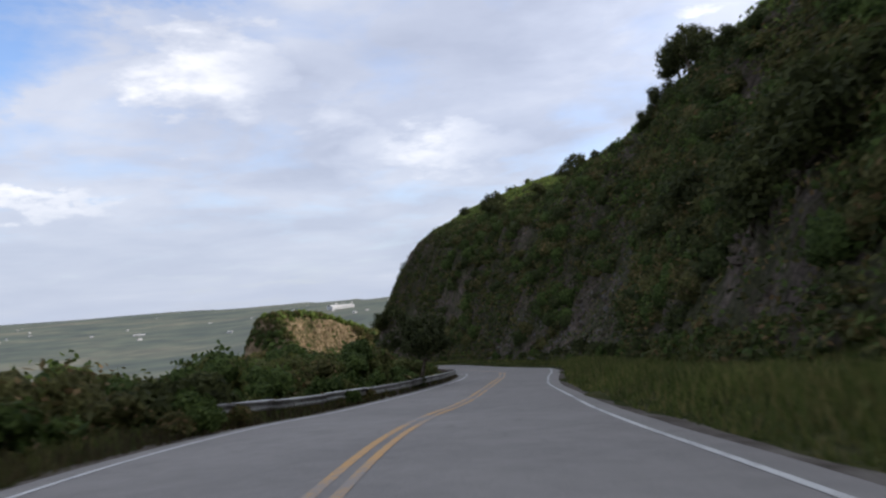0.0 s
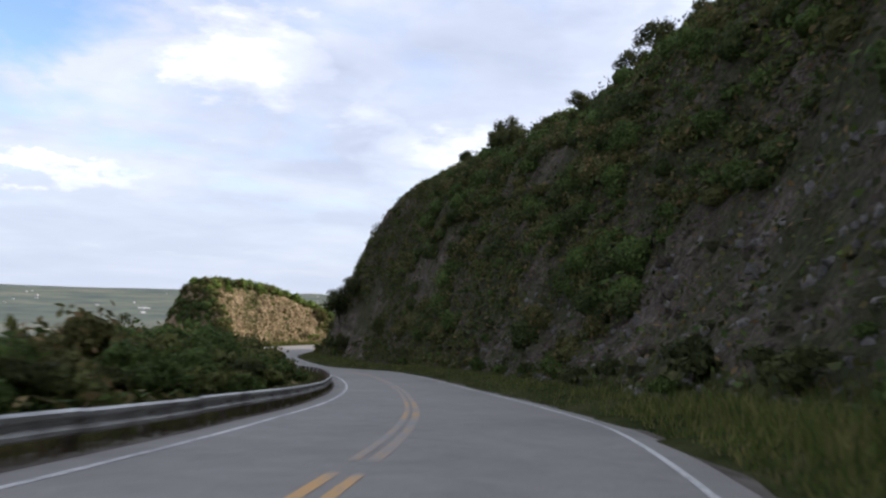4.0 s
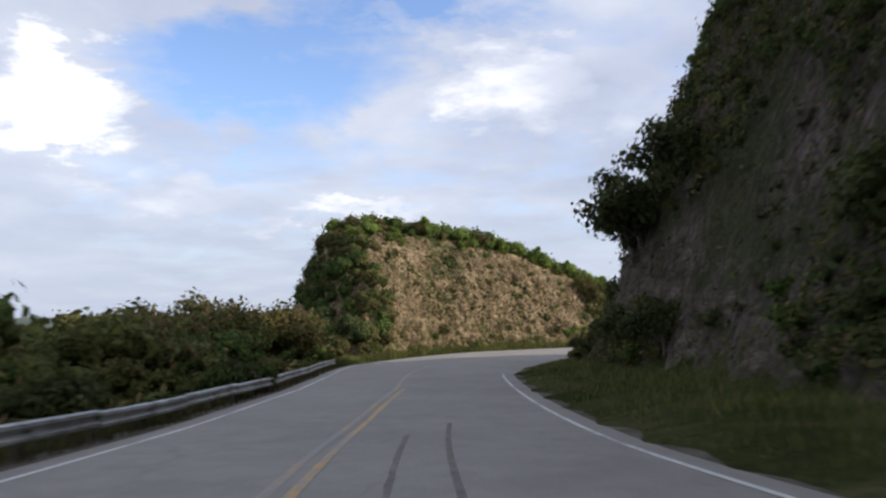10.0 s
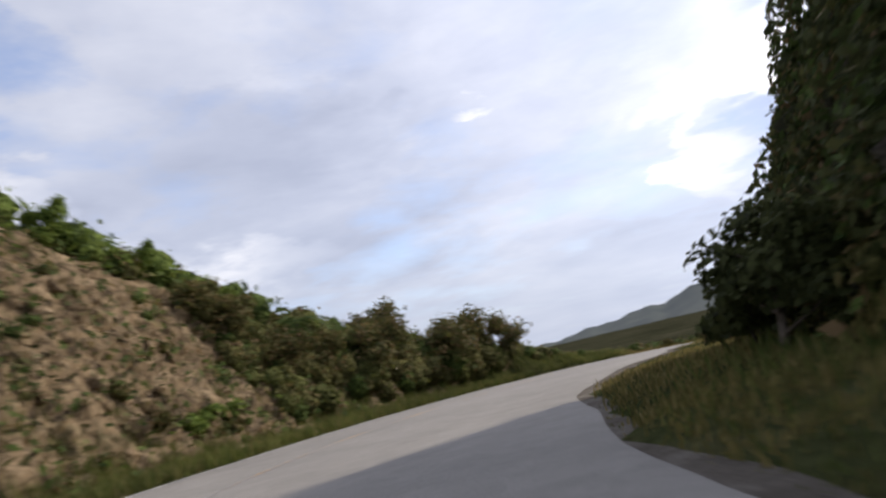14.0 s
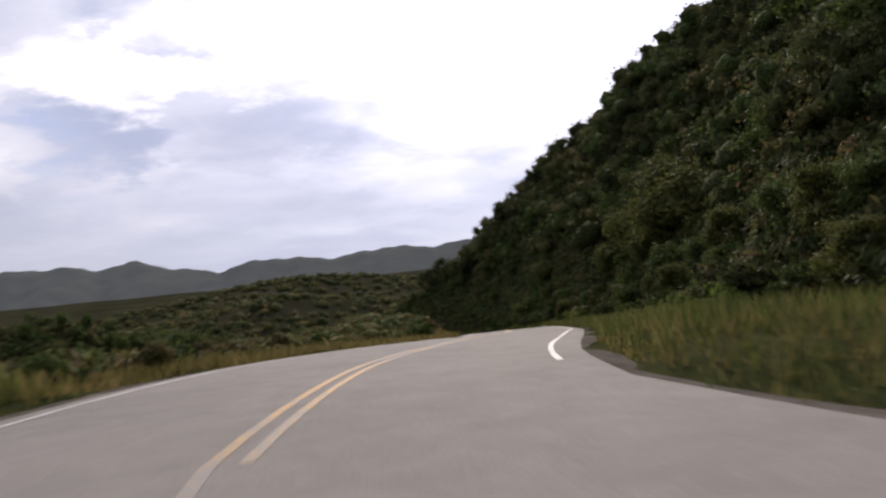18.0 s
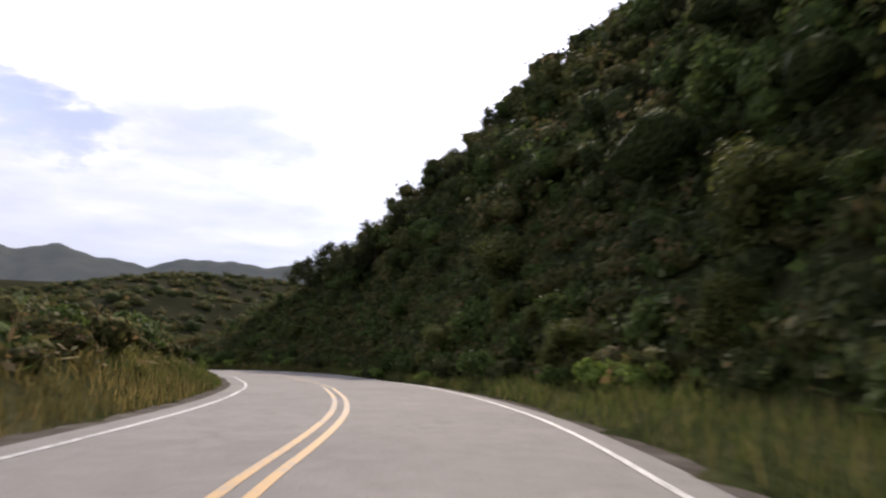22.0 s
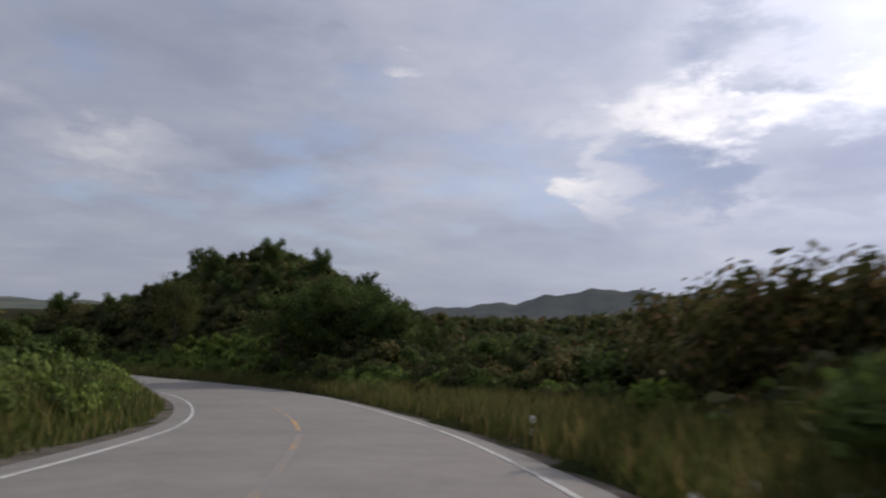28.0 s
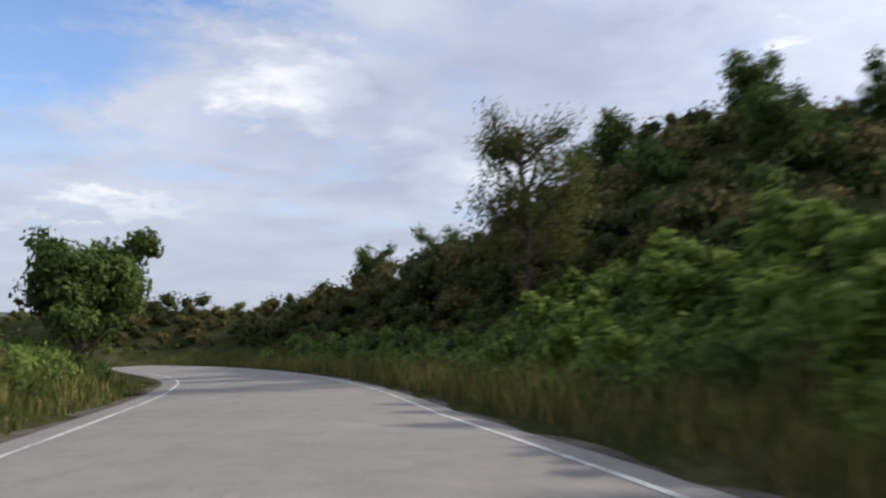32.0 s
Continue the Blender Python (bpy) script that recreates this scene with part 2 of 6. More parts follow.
def asphalt():
    n = material("asphalt", 0.88)
    n.bsdf.inputs["Specular IOR Level"].default_value = 0.12
    a = n.noise(n.pos, 0.22, 5.0, 0.6)
    b = n.noise(n.pos, 55.0, 3.0, 0.7)
    c = n.noise(n.pos, 1.6, 6.0, 0.65, 0.6)
    col = n.ramp(a, (0.3, (0.212, 0.201, 0.189)), (0.7, (0.262, 0.248, 0.231)))
    col = n.mix(1.0, col, n.ramp(b, (0.25, (0.72, 0.72, 0.72)), (0.75, (1.28, 1.28, 1.28))), "MULTIPLY")
    col = n.mix(1.0, col, n.ramp(c, (0.33, (0.90, 0.90, 0.90)), (0.66, (1.06, 1.06, 1.06))), "MULTIPLY")
    warp = n.add("ShaderNodeVectorMath", {0: n.pos, 1: n.add("ShaderNodeTexNoise", {"Vector": n.pos, "Scale": 0.9, "Detail": 3.0}).outputs["Color"]}, operation="ADD").outputs[0]
    v = n.add("ShaderNodeTexVoronoi", {"Vector": warp, "Scale": 0.45}, feature="DISTANCE_TO_EDGE")
    some = n.ramp(n.noise(n.pos, 0.11, 2.0), (0.55, (0, 0, 0)), (0.66, (1, 1, 1)))
    crack = n.math("MULTIPLY", n.ramp(v.outputs["Distance"], (0.0, (1, 1, 1)), (0.018, (0, 0, 0))), some)
    col = n.mix(n.math("MULTIPLY", crack, 0.22), col, (0.07, 0.068, 0.066))
    colour(n, col)
    bump(n, b, 0.35, 0.01)
    return n.m


def paint(name, col, under, worn):
    n = material(name, 0.7)
    a = n.noise(n.pos, 9.0, 6.0, 0.7)
    b = n.noise(n.pos, 0.4, 3.0)
    w = n.math("ADD", n.math("MULTIPLY", a, 0.7), n.math("MULTIPLY", b, 0.5))
    colour(n, n.mix(n.ramp(w, (worn - 0.05, (0, 0, 0)), (worn + 0.05, (1, 1, 1))), col, under))
    return n.m


M_ASPHALT = asphalt()
M_WHITE = paint("white_road_paint", (0.52, 0.52, 0.50), (0.23, 0.225, 0.22), 0.64)
M_YELLOW = paint("yellow_road_paint", (0.46, 0.27, 0.08), (0.23, 0.21, 0.18), 0.60)
M_YELLOW_OLD = paint("old_yellow_road_paint", (0.50, 0.28, 0.09), (0.23, 0.215, 0.20), 0.60)
M_YELLOW_FAINT = paint("faint_yellow_road_paint", (0.43, 0.25, 0.09), (0.215, 0.203, 0.189), 0.55)
M_STEEL = two_scale("galvanised_steel", (0.13, 0.12, 0.11), (0.30, 0.295, 0.28), (0.46, 0.46, 0.44), 1.2, 14.0, 0.45, (0.2, 0.01), 0.7)
M_POST = two_scale("weathered_post", (0.09, 0.07, 0.06), (0.16, 0.13, 0.11), (0.24, 0.21, 0.18), 2.0, 20.0)
M_BARK = two_scale("bark", (0.05, 0.04, 0.03), (0.10, 0.08, 0.06), (0.18, 0.15, 0.12), 2.0, 18.0, bumps=(0.8, 0.03))
M_LEAF = leaf_material("leaf_green", (0.036, 0.060, 0.019), (0.100, 0.142, 0.041))
M_LEAF_DARK = leaf_material("leaf_dark", (0.034, 0.041, 0.018), (0.082, 0.094, 0.038))
M_LEAF_OLIVE = leaf_material("leaf_olive", (0.052, 0.056, 0.022), (0.110, 0.112, 0.040), (0.19, 0.13, 0.07))
M_LEAF_MOSS = leaf_material("leaf_moss", (0.050, 0.062, 0.020), (0.128, 0.138, 0.044))
M_LEAF_LIME = leaf_material("leaf_lime", (0.085, 0.135, 0.030), (0.20, 0.27, 0.068))
M_LEAF_DRY = leaf_material("leaf_dry", (0.17, 0.125, 0.068), (0.38, 0.29, 0.155), (0.22, 0.22, 0.08))
M_GRASS = leaf_material("grass_blades", (0.050, 0.074, 0.020), (0.120, 0.146, 0.043), (0.21, 0.18, 0.08))
M_WEED = leaf_material("dead_weeds", (0.045, 0.036, 0.022), (0.105, 0.085, 0.048), (0.085, 0.095, 0.035))


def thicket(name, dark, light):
    """The inside of a shrub: leaf-sized speckles with deep relief, shade in the hollows painted dark."""
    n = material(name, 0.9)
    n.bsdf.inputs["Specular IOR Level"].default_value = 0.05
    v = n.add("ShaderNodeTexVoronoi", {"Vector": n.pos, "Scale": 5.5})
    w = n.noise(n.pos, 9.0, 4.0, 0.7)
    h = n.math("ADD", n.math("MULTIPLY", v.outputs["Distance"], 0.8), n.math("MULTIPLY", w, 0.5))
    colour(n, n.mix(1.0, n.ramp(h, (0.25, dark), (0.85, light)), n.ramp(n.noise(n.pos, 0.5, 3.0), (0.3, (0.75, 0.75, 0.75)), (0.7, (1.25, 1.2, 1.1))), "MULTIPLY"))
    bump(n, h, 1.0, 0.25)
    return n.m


# darker copies of the leaf colours: the shade inside a shrub is painted in
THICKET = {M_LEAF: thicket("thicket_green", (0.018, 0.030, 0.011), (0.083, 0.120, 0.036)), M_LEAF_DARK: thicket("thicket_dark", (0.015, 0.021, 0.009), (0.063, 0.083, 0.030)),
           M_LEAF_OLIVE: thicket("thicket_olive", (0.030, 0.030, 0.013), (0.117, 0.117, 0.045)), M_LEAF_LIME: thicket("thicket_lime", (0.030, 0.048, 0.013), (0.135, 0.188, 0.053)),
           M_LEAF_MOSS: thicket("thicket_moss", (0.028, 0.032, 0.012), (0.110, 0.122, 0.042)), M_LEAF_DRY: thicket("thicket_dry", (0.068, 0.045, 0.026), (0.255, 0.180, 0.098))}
M_GRASS_DRY = leaf_material("dry_grass_blades", (0.09, 0.085, 0.030), (0.19, 0.16, 0.06), (0.28, 0.22, 0.10))

# ---------------------------------------------------------------- the plan of the road
# right-hand lane's middle, from south to north, about one second of driving apart; station 0 is the third
TRACK = [(-3.2, -72, 6.2), (-1.7, -42, 3.2),
         (0.4, -15.4, 0.43), (1.0, -4.2, -0.71), (2.2, 6.9, -2.0), (3.3, 18.1, -3.1), (4.9, 29.5, -4.1), (5.8, 41.6, -5.25),
         (5.2, 54.7, -6.59), (3.5, 67.6, -7.76), (0.5, 80.4, -8.76), (-3.5, 92.9, -9.82), (-8.0, 104.7, -11.0),
         (-13.0, 116.2, -12.02), (-17.3, 128.1, -12.62), (-20.9, 140.1, -13.1), (-22.3, 150.7, -13.45), (-21.2, 160.8, -13.5),
         (-17.9, 170.6, -13.6)]
TRACK += [(-13.0, 179.6, -13.82), (-5.9, 187.1, -14.11), (3.5, 191.6, -14.5), (13.9, 194.1, -15.3), (25.5, 196.6, -16.42),
          (38.0, 199.3, -17.68), (50.3, 203.4, -18.8), (61.7, 209.5, -20.09), (72.9, 216.4, -21.49), (83.9, 223.7, -22.8),
          (93.1, 233.3, -24.07), (100.0, 244.7, -25.39), (104.4, 257.3, -26.64), (106.8, 270.4, -27.88), (107.5, 283.8, -28.91),
          (105.9, 297.1, -29.76), (102.9, 309.9, -30.5), (99.0, 322.4, -31.2), (93.3, 334.5, -31.9), (85.0, 346.0, -32.5),
          (74.0, 355.5, -33.1), (58.0, 363.0, -33.8)]


def spline(points, step):
    """Catmull-Rom through the points, and the station of every sample."""
    p = np.array(points, float)
    out, st = [], []
    for i in range(1, len(p) - 2):
        m = max(2, int(np.linalg.norm(p[i + 1] - p[i]) / step))
        u = np.linspace(0, 1, m, endpoint=False)[:, None]
        a, b, c, d = p[i - 1:i + 3]
        out.append(0.5 * (2 * b + (c - a) * u + (2 * a - 5 * b + 4 * c - d) * u ** 2 + (3 * b - a - 3 * c + d) * u ** 3))
        st.append(i - 2 + u[:, 0])
    return np.concatenate(out), np.concatenate(st)


RD, ST = spline(TRACK, 1.0)
TAN = np.gradient(RD[:, :2], axis=0)
TAN /= np.linalg.norm(TAN, axis=1)[:, None]
RIGHT = np.stack([TAN[:, 1], -TAN[:, 0]], 1)


def along(*pairs):
    """A quantity that changes along the road, from (station, value) pairs."""
    s, v = zip(*pairs)
    return lambda t: np.interp(t, s, v)


LEFT_LINE = along((-2, -4.8), (0, -4.85), (0.8, -5.3), (1.5, -5.55), (2.3, -5.0), (3, -4.15), (3.7, -3.75), (4.5, -3.95), (5.2, -4.25), (6, -4.2), (6.8, -4.05), (7.5, -3.8), (8.25, -3.55), (9, -3.85), (9.8, -4.4), (10.5, -4.7), (11.2, -4.9), (12, -5.5), (12.7, -6.6), (13.6, -9.0), (14.3, -9.05), (15, -8.1), (15.5, -6.3), (16, -5.2), (16.6, -4.6), (17.3, -4.2), (18.3, -4.5), (19.5, -4.6), (20.2, -4.4), (21, -4.15), (23.2, -4.15), (24, -3.9), (24.8, -4.0), (25.5, -4.5), (26.3, -4.75), (27.2, -4.65), (28.5, -4.1), (29.3, -3.8), (30.8, -3.8), (31.6, -3.6), (32.4, -3.75), (33.2, -4.2), (34, -4.5), (36, -4.4), (40, -4.2))
RIGHT_LINE = along((-2, 2.4), (0, 2.4), (0.8, 2.2), (1.5, 1.95), (2.3, 1.75), (3, 1.5), (3.7, 1.4), (4.5, 1.9), (5.2, 2.4), (6, 2.3), (6.8, 1.95), (7.5, 2.0), (8.25, 2.3), (9, 2.7), (9.8, 3.05), (10.5, 3.05), (11.2, 2.65), (12, 2.05), (12.8, 1.55), (13.5, 1.45), (14, 1.6), (14.7, 2.4), (15.1, 3.1), (15.5, 3.3), (15.9, 4.2), (16.4, 5.0), (17, 6.0), (17.4, 6.0), (17.9, 4.8), (18.4, 3.1), (18.8, 2.2), (19.5, 2.2), (20.3, 2.4), (21, 2.5), (21.8, 2.25), (22.5, 2.0), (23.2, 2.2), (24, 2.8), (24.8, 3.15), (25.5, 3.0), (26.3, 2.5), (27, 2.15), (28.5, 1.9), (29.3, 2.15), (30, 2.6), (30.8, 3.0), (31.5, 2.95), (32.3, 2.55), (33, 1.85), (34, 1.55), (40, 1.8))
CENTRE = along((-2, -1.4), (0.8, -1.6), (1.5, -1.7), (2.3, -1.4), (3, -1.2), (3.8, -1.3), (4.5, -1.5), (6, -1.7), (6.8, -1.65), (7.5, -1.4), (8.25, -1.1), (9, -1.08), (9.8, -1.3), (11.2, -1.55), (12, -1.9), (13.6, -3.8), (15.5, -1.9), (17, 0.5), (18.5, -0.9), (19.5, -0.85), (20.3, -0.8), (21, -0.95), (21.8, -1.35), (22.5, -1.6), (23.2, -1.42), (24, -1.08), (24.8, -1.05), (25.5, -1.4), (26.3, -1.7), (27.2, -1.6), (28.5, -1.3), (29.3, -1.1), (30.8, -0.8), (31.5, -0.75), (32.3, -0.9), (33.2, -1.2), (34, -1.4), (40, -1.2))


def smooth(x):
    x = np.clip(x, 0, 1)
    return x * x * (3 - 2 * x)


def nearest(x, y):
    """Station, signed distance to the right of the track, and road height, for arrays of places."""
    s, d, z = (np.empty(x.shape) for _ in range(3))
    for k in range(0, len(x), 4000):
        dx, dy = x[k:k + 4000, None] - RD[None, :, 0], y[k:k + 4000, None] - RD[None, :, 1]
        j = (dx * dx + dy * dy).argmin(1)
        r = np.arange(len(j))
        side = dx[r, j] * RIGHT[j, 0] + dy[r, j] * RIGHT[j, 1]
        dist = np.hypot(dx[r, j], dy[r, j])
        s[k:k + 4000], d[k:k + 4000], z[k:k + 4000] = ST[j], np.where(side >= 0, 1, -1) * dist, RD[j, 2]
    return s, d, z


# the cutting on the right: foot, face slope, face height, upper slope's height
FOOT_R = along((-2, 9.5), (1, 9), (3, 8), (5, 6.8), (8, 7), (9.3, 7.8), (10, 8.6), (11.2, 9.6), (12, 9.8), (12.5, 8.9), (13, 7.3), (13.4, 6.0), (14.4, 5.6), (15, 7.0), (15.5, 8.0), (16, 9.4), (16.3, 12), (16.6, 14.8), (17, 16.5), (18, 14.5), (19, 11), (20, 9), (22, 6.8), (25, 5.2), (28, 4.8), (40, 5))
FACE_R = along((-2, 1.7), (4, 2.0), (5.2, 2.4), (6, 3.0), (6.6, 2.8), (7.4, 2.4), (8.5, 2.5), (10, 3.2), (12, 3.5), (13, 3.2), (14, 2.4), (16, 2.2), (17, 1.4), (18, 1.05), (22, 1.3), (25, 1.6), (27, 1.6), (28.2, 1.2), (28.9, 0.06), (31, 0.06), (32, 0.35), (40, 0.45))
TALL_R = along((-2, 17), (1, 18), (3.5, 20), (4.6, 21), (5.2, 22), (5.8, 23.5), (6.5, 23), (7.2, 20.5), (8, 18.2), (9.3, 19.0), (10.3, 21.4), (11.2, 23.0), (12.6, 24), (13.2, 19.5), (13.7, 15), (14.3, 11.5), (15, 10.5), (17, 13), (18.5, 21.5), (22, 26.0), (23, 27), (25, 27.5), (26.3, 20.5), (26.8, 17), (27.2, 12.5), (27.7, 8), (28.2, 4.8), (28.6, 2.5), (28.9, 0.6), (31.2, 0.3), (32.4, 1.5), (34, 2.5), (40, 3))
# width of the scree at the foot of the face
SCREE_R = along((-2, 0), (1.5, 0), (2.3, 1.2), (3, 0), (4.6, 0), (5.4, 2.6), (6.2, 5.0), (6.9, 3.6), (7.7, 0), (40, 0))
# how steeply the grass slope above the face begins
CREST_R = along((-2, 1.0), (6.5, 1.05), (7.4, 1.12), (8.2, 1.02), (9.3, 0.9), (10.2, 0.72), (40, 0.72))
OVER_R = along((-2, 26), (6, 24), (9, 20), (12, 19), (13, 12), (13.5, 8), (14.5, 6), (16, 6), (19, 9), (24, 10), (26, 5), (27.5, 0), (33, 0), (34, 2), (36.5, 1), (40, 1))
DROP_R = along((-2, 0), (28.3, 0), (28.9, 0.05), (31, 0.06), (32.4, 0.0), (40, 0))
# the left: bank or outcrop height, its slope, and the fall behind it
TALL_L = along((-2, 0), (13.4, 0), (13.6, 10.3), (14.7, 10.8), (15.4, 11), (15.9, 9.8), (16.5, 7.5), (17.1, 4.8), (17.8, 2.8), (18.6, 0.8), (19.3, 0), (22.5, 0), (23.5, 1.3), (25, 2.0), (27, 1.6), (28, 0.9), (29, 0.6), (40, 0.3))
FALL_L = along((-2, 0.36), (5, 0.32), (7, 0.22), (13, 0.16), (18, 0.28), (21, 0.22), (23, 0.06), (26, 0.02), (40, 0.02))


def base_land(x, y):
    """The land far from the road: a hillside falling to a plain in the north-west, valleys and hills in the east."""
    r = np.hypot(x - 20, y - 150)
    plain = -95 + 70 * smooth((r - 700) / 3900)
    near = -26 - 0.16 * np.maximum(r - 60, 0)
    z = np.maximum(near, plain)
    east = smooth((x - 40 + 0.35 * (y - 150)) / 220)
    z = z * (1 - east) + (np.maximum(-34 - 0.04 * r, -60) + 26 * smooth((r - 500) / 1800)) * east
    bumps = 7 * np.sin(x / 47 + 1.3) * np.sin(y / 61 + 0.4) + 4 * np.sin(x / 23 + y / 31)
    hills = 28 * smooth((r - 230) / 220) * (1 - smooth((r - 1100) / 900)) * (0.55 + 0.45 * np.sin(x / 95 + 0.6) * np.sin(y / 120 + 1.1) + 0.2 * np.sin((x + y) / 41)) * east
    return z + hills + bumps * smooth((r - 120) / 200) * (0.4 + 0.6 * east)


def valley_hills(x, y):
    """Low wooded hills across the valley, east and north of the last bends."""
    z = np.zeros(x.shape)
    for cx, cy, a, b, top in ((215, 335, 44, 26, 17), (272, 300, 40, 46, 24), (188, 432, 52, 30, 7), (250, 402, 46, 40, 25), (335, 372, 62, 70, 29), (318, 262, 42, 36, 22), (120, 470, 46, 34, 15)):
        u, v = (x - cx) * 0.8 + (y - cy) * 0.6, (y - cy) * 0.8 - (x - cx) * 0.6
        z = z + top * np.exp(-(u / a) ** 2 - (v / b) ** 2)
    return 0.6 * z * (1 + 0.16 * np.sin(x / 11 + 0.7) * np.sin(y / 14) + 0.10 * np.sin((x + y) / 7.5))


def land(x, y):
    x, y = np.asarray(x, float), np.asarray(y, float)
    s, d, z = nearest(x, y)
    foot, out_r = FOOT_R(s), RIGHT_LINE(s) + 0.45
    e = np.maximum(d - foot, 0)
    scree = SCREE_R(s)
    rise = 0.92 * np.minimum(e, scree) + FACE_R(s) * np.maximum(e - scree, 0)
    face = np.minimum(rise, TALL_R(s))
    reach = np.maximum(d - foot - scree - (TALL_R(s) - 0.92 * scree) / np.maximum(FACE_R(s), 0.3) * 0.95, 0)
    over = OVER_R(s) * (1 - np.exp(-reach * CREST_R(s) / np.maximum(OVER_R(s), 0.01)))
    right = np.interp(s, [15.2, 15.8, 18.4, 19], [0.25, -0.02, -0.02, 0.25]) * smooth((d - out_r) / 2.0) + face + over - DROP_R(s) * np.maximum(d - 8, 0)
    ll = LEFT_LINE(s) - 1.0
    e = np.maximum(ll - 0.8 - 0.9 * smooth((s - 13) / 0.5) * smooth((18.5 - s) / 0.8) - d, 0)
    tall = TALL_L(s)
    steep = np.where(s < 20, 2.0, 0.8)
    bank = np.minimum(steep * e, tall) * np.where(s < 20, smooth((26 - e) / 14), 1)
    # the outcrop's free end
    bank = bank * np.where(s < 17, smooth(((x + 34.2) * 0.62 + (y - 153.6) * 0.78 + 0.4) / 1.3), 1)
    fall = FALL_L(s) * (np.maximum(e - 6, 0) + 0.35 * np.minimum(e, 6)) * np.where((s > 13) & (s < 17), smooth((e - 14) / 10), 1)
    h = np.where(d > 0, right, bank - fall)
    # keep clear of the roadway
    inside = (d > ll - 0.4) & (d < out_r + 0.9)
    h = np.where(inside, -0.10, h)
    # the wooded knoll inside the last bend's outer side
    knoll = 8.8 * np.exp(-(((x - 121) / 13) ** 2 + ((y - 342) / 15) ** 2)) + 3.5 * np.exp(-(((x - 108) / 12) ** 2 + ((y - 358) / 16) ** 2))
    h = h + np.where(d > 0, knoll * smooth((d - 6) / 12), 0)
    w = smooth((np.abs(d) - 75) / 110)
    return (z + h) * (1 - w) + base_land(x, y) * w + valley_hills(x, y) * smooth((np.abs(d) - 40) / 50), s, d


def mesh_object(name, verts, faces, mats=(), mat_index=None, smooth_faces=True):
    """One mesh object out of arrays; faces is an (n, 3) or (n, 4) array."""
    me = bpy.data.meshes.new(name)
    verts, faces = np.asarray(verts, np.float32), np.asarray(faces, np.int32)
    n, k = faces.shape
    me.vertices.add(len(verts))
    me.vertices.foreach_set("co", verts.ravel())
    me.loops.add(n * k)
    me.loops.foreach_set("vertex_index", faces.ravel())
    me.polygons.add(n)
    me.polygons.foreach_set("loop_start", np.arange(0, n * k, k, dtype=np.int32))
    if mat_index is not None:
        me.polygons.foreach_set("material_index", np.asarray(mat_index, np.int32))
    me.polygons.foreach_set("use_smooth", np.full(n, smooth_faces))
    for m in mats:
        me.materials.append(m)
    me.update()
    me.validate()
    return new(name, me)


def grid_faces(rows, cols):
    i = np.arange(rows - 1)[:, None] * cols + np.arange(cols - 1)[None]
    return np.stack([i, i + 1, i + cols + 1, i + cols], -1).reshape(-1, 4)


def axis(lo, hi, step, far):
    core = list(np.arange(lo, hi, step))
    d, v = step, hi
    while v < far:
        core.append(v)
        d *= 1.13
        v += d
    core.append(far)
    d, v, pre = step, lo, []
    while v > -far:
        d *= 1.13
        v -= d
        pre.append(v)
    pre.append(-far)
    return np.array(sorted(set(pre + core)))


def build_ground():
    xs, ys = axis(-75, 160, 1.3, 4700), axis(-40, 370, 1.3, 4700)
    gx, gy = np.meshgrid(xs, ys)
    x, y = gx.ravel(), gy.ravel()
    z, s, d = land(x, y)
    # soften the seams of the plan, then roughen the steep ground
    zz = z.reshape(gx.shape)
    sm = zz.copy()
    for q in range(7):
        once = (sm[1:-1, 1:-1] * 2 + sm[:-2, 1:-1] + sm[2:, 1:-1] + sm[1:-1, :-2] + sm[1:-1, 2:]) / 6
        sm[1:-1, 1:-1] = once if q < 3 else np.where(s.reshape(gx.shape)[1:-1, 1:-1] > 17, once, sm[1:-1, 1:-1])
    off = smooth((np.abs(d.reshape(gx.shape) + 1.3) - 9) / 6)
    zz = zz * (1 - off) + sm * off
    gz = np.gradient(zz, ys, xs)
    steep = np.hypot(gz[0], gz[1])
    rough = np.array([noise.fractal(Vector((a * 0.22, b * 0.22, 0.0)), 0.9, 2.1, 4) if q > 0.25 else 0.0
                      for a, b, q in zip(x, y, (steep * (off > 0.05)).ravel())]).reshape(gx.shape)
    zz = zz + rough * np.clip(steep, 0, 1.5) * 1.1 * off
    # gullies and ribs down the face of the first cutting
    ribs = np.array([noise.fractal(Vector((a * 0.09, b * 0.09, 3.0)), 0.8, 2.0, 3) if q > 0.6 and c < 10.5 and e > 0 else 0.0
                     for a, b, q, c, e in zip(x, y, (steep * off).ravel(), s, d)]).reshape(gx.shape)
    zz = zz + ribs * 1.7 * off
    faces = grid_faces(len(ys), len(xs))
    fs = steep.ravel()[faces].mean(1)
    fd, fst = d[faces].mean(1), s[faces].mean(1)
    far = (np.abs(fd) > 190) | ((fd > 55) & (fst > 18))
    mi = np.where(far, 3, np.where((fs > 0.95) & (fd > 0) & (fst < 17.5), 1, np.where((fs > 0.7) & (fd < 0) & (fst < 18), 2, 0)))
    ob = mesh_object("ground", np.stack([x, y, zz.ravel()], 1), faces, (M_GROUND, M_ROCK, M_TUFF, M_FARLAND), mi)
    tagged(ob, "grassy hillside ground with rock cuttings beside the road", "ground", kind="structure")
    return xs, ys, zz


GX, GY, GZ = build_ground()


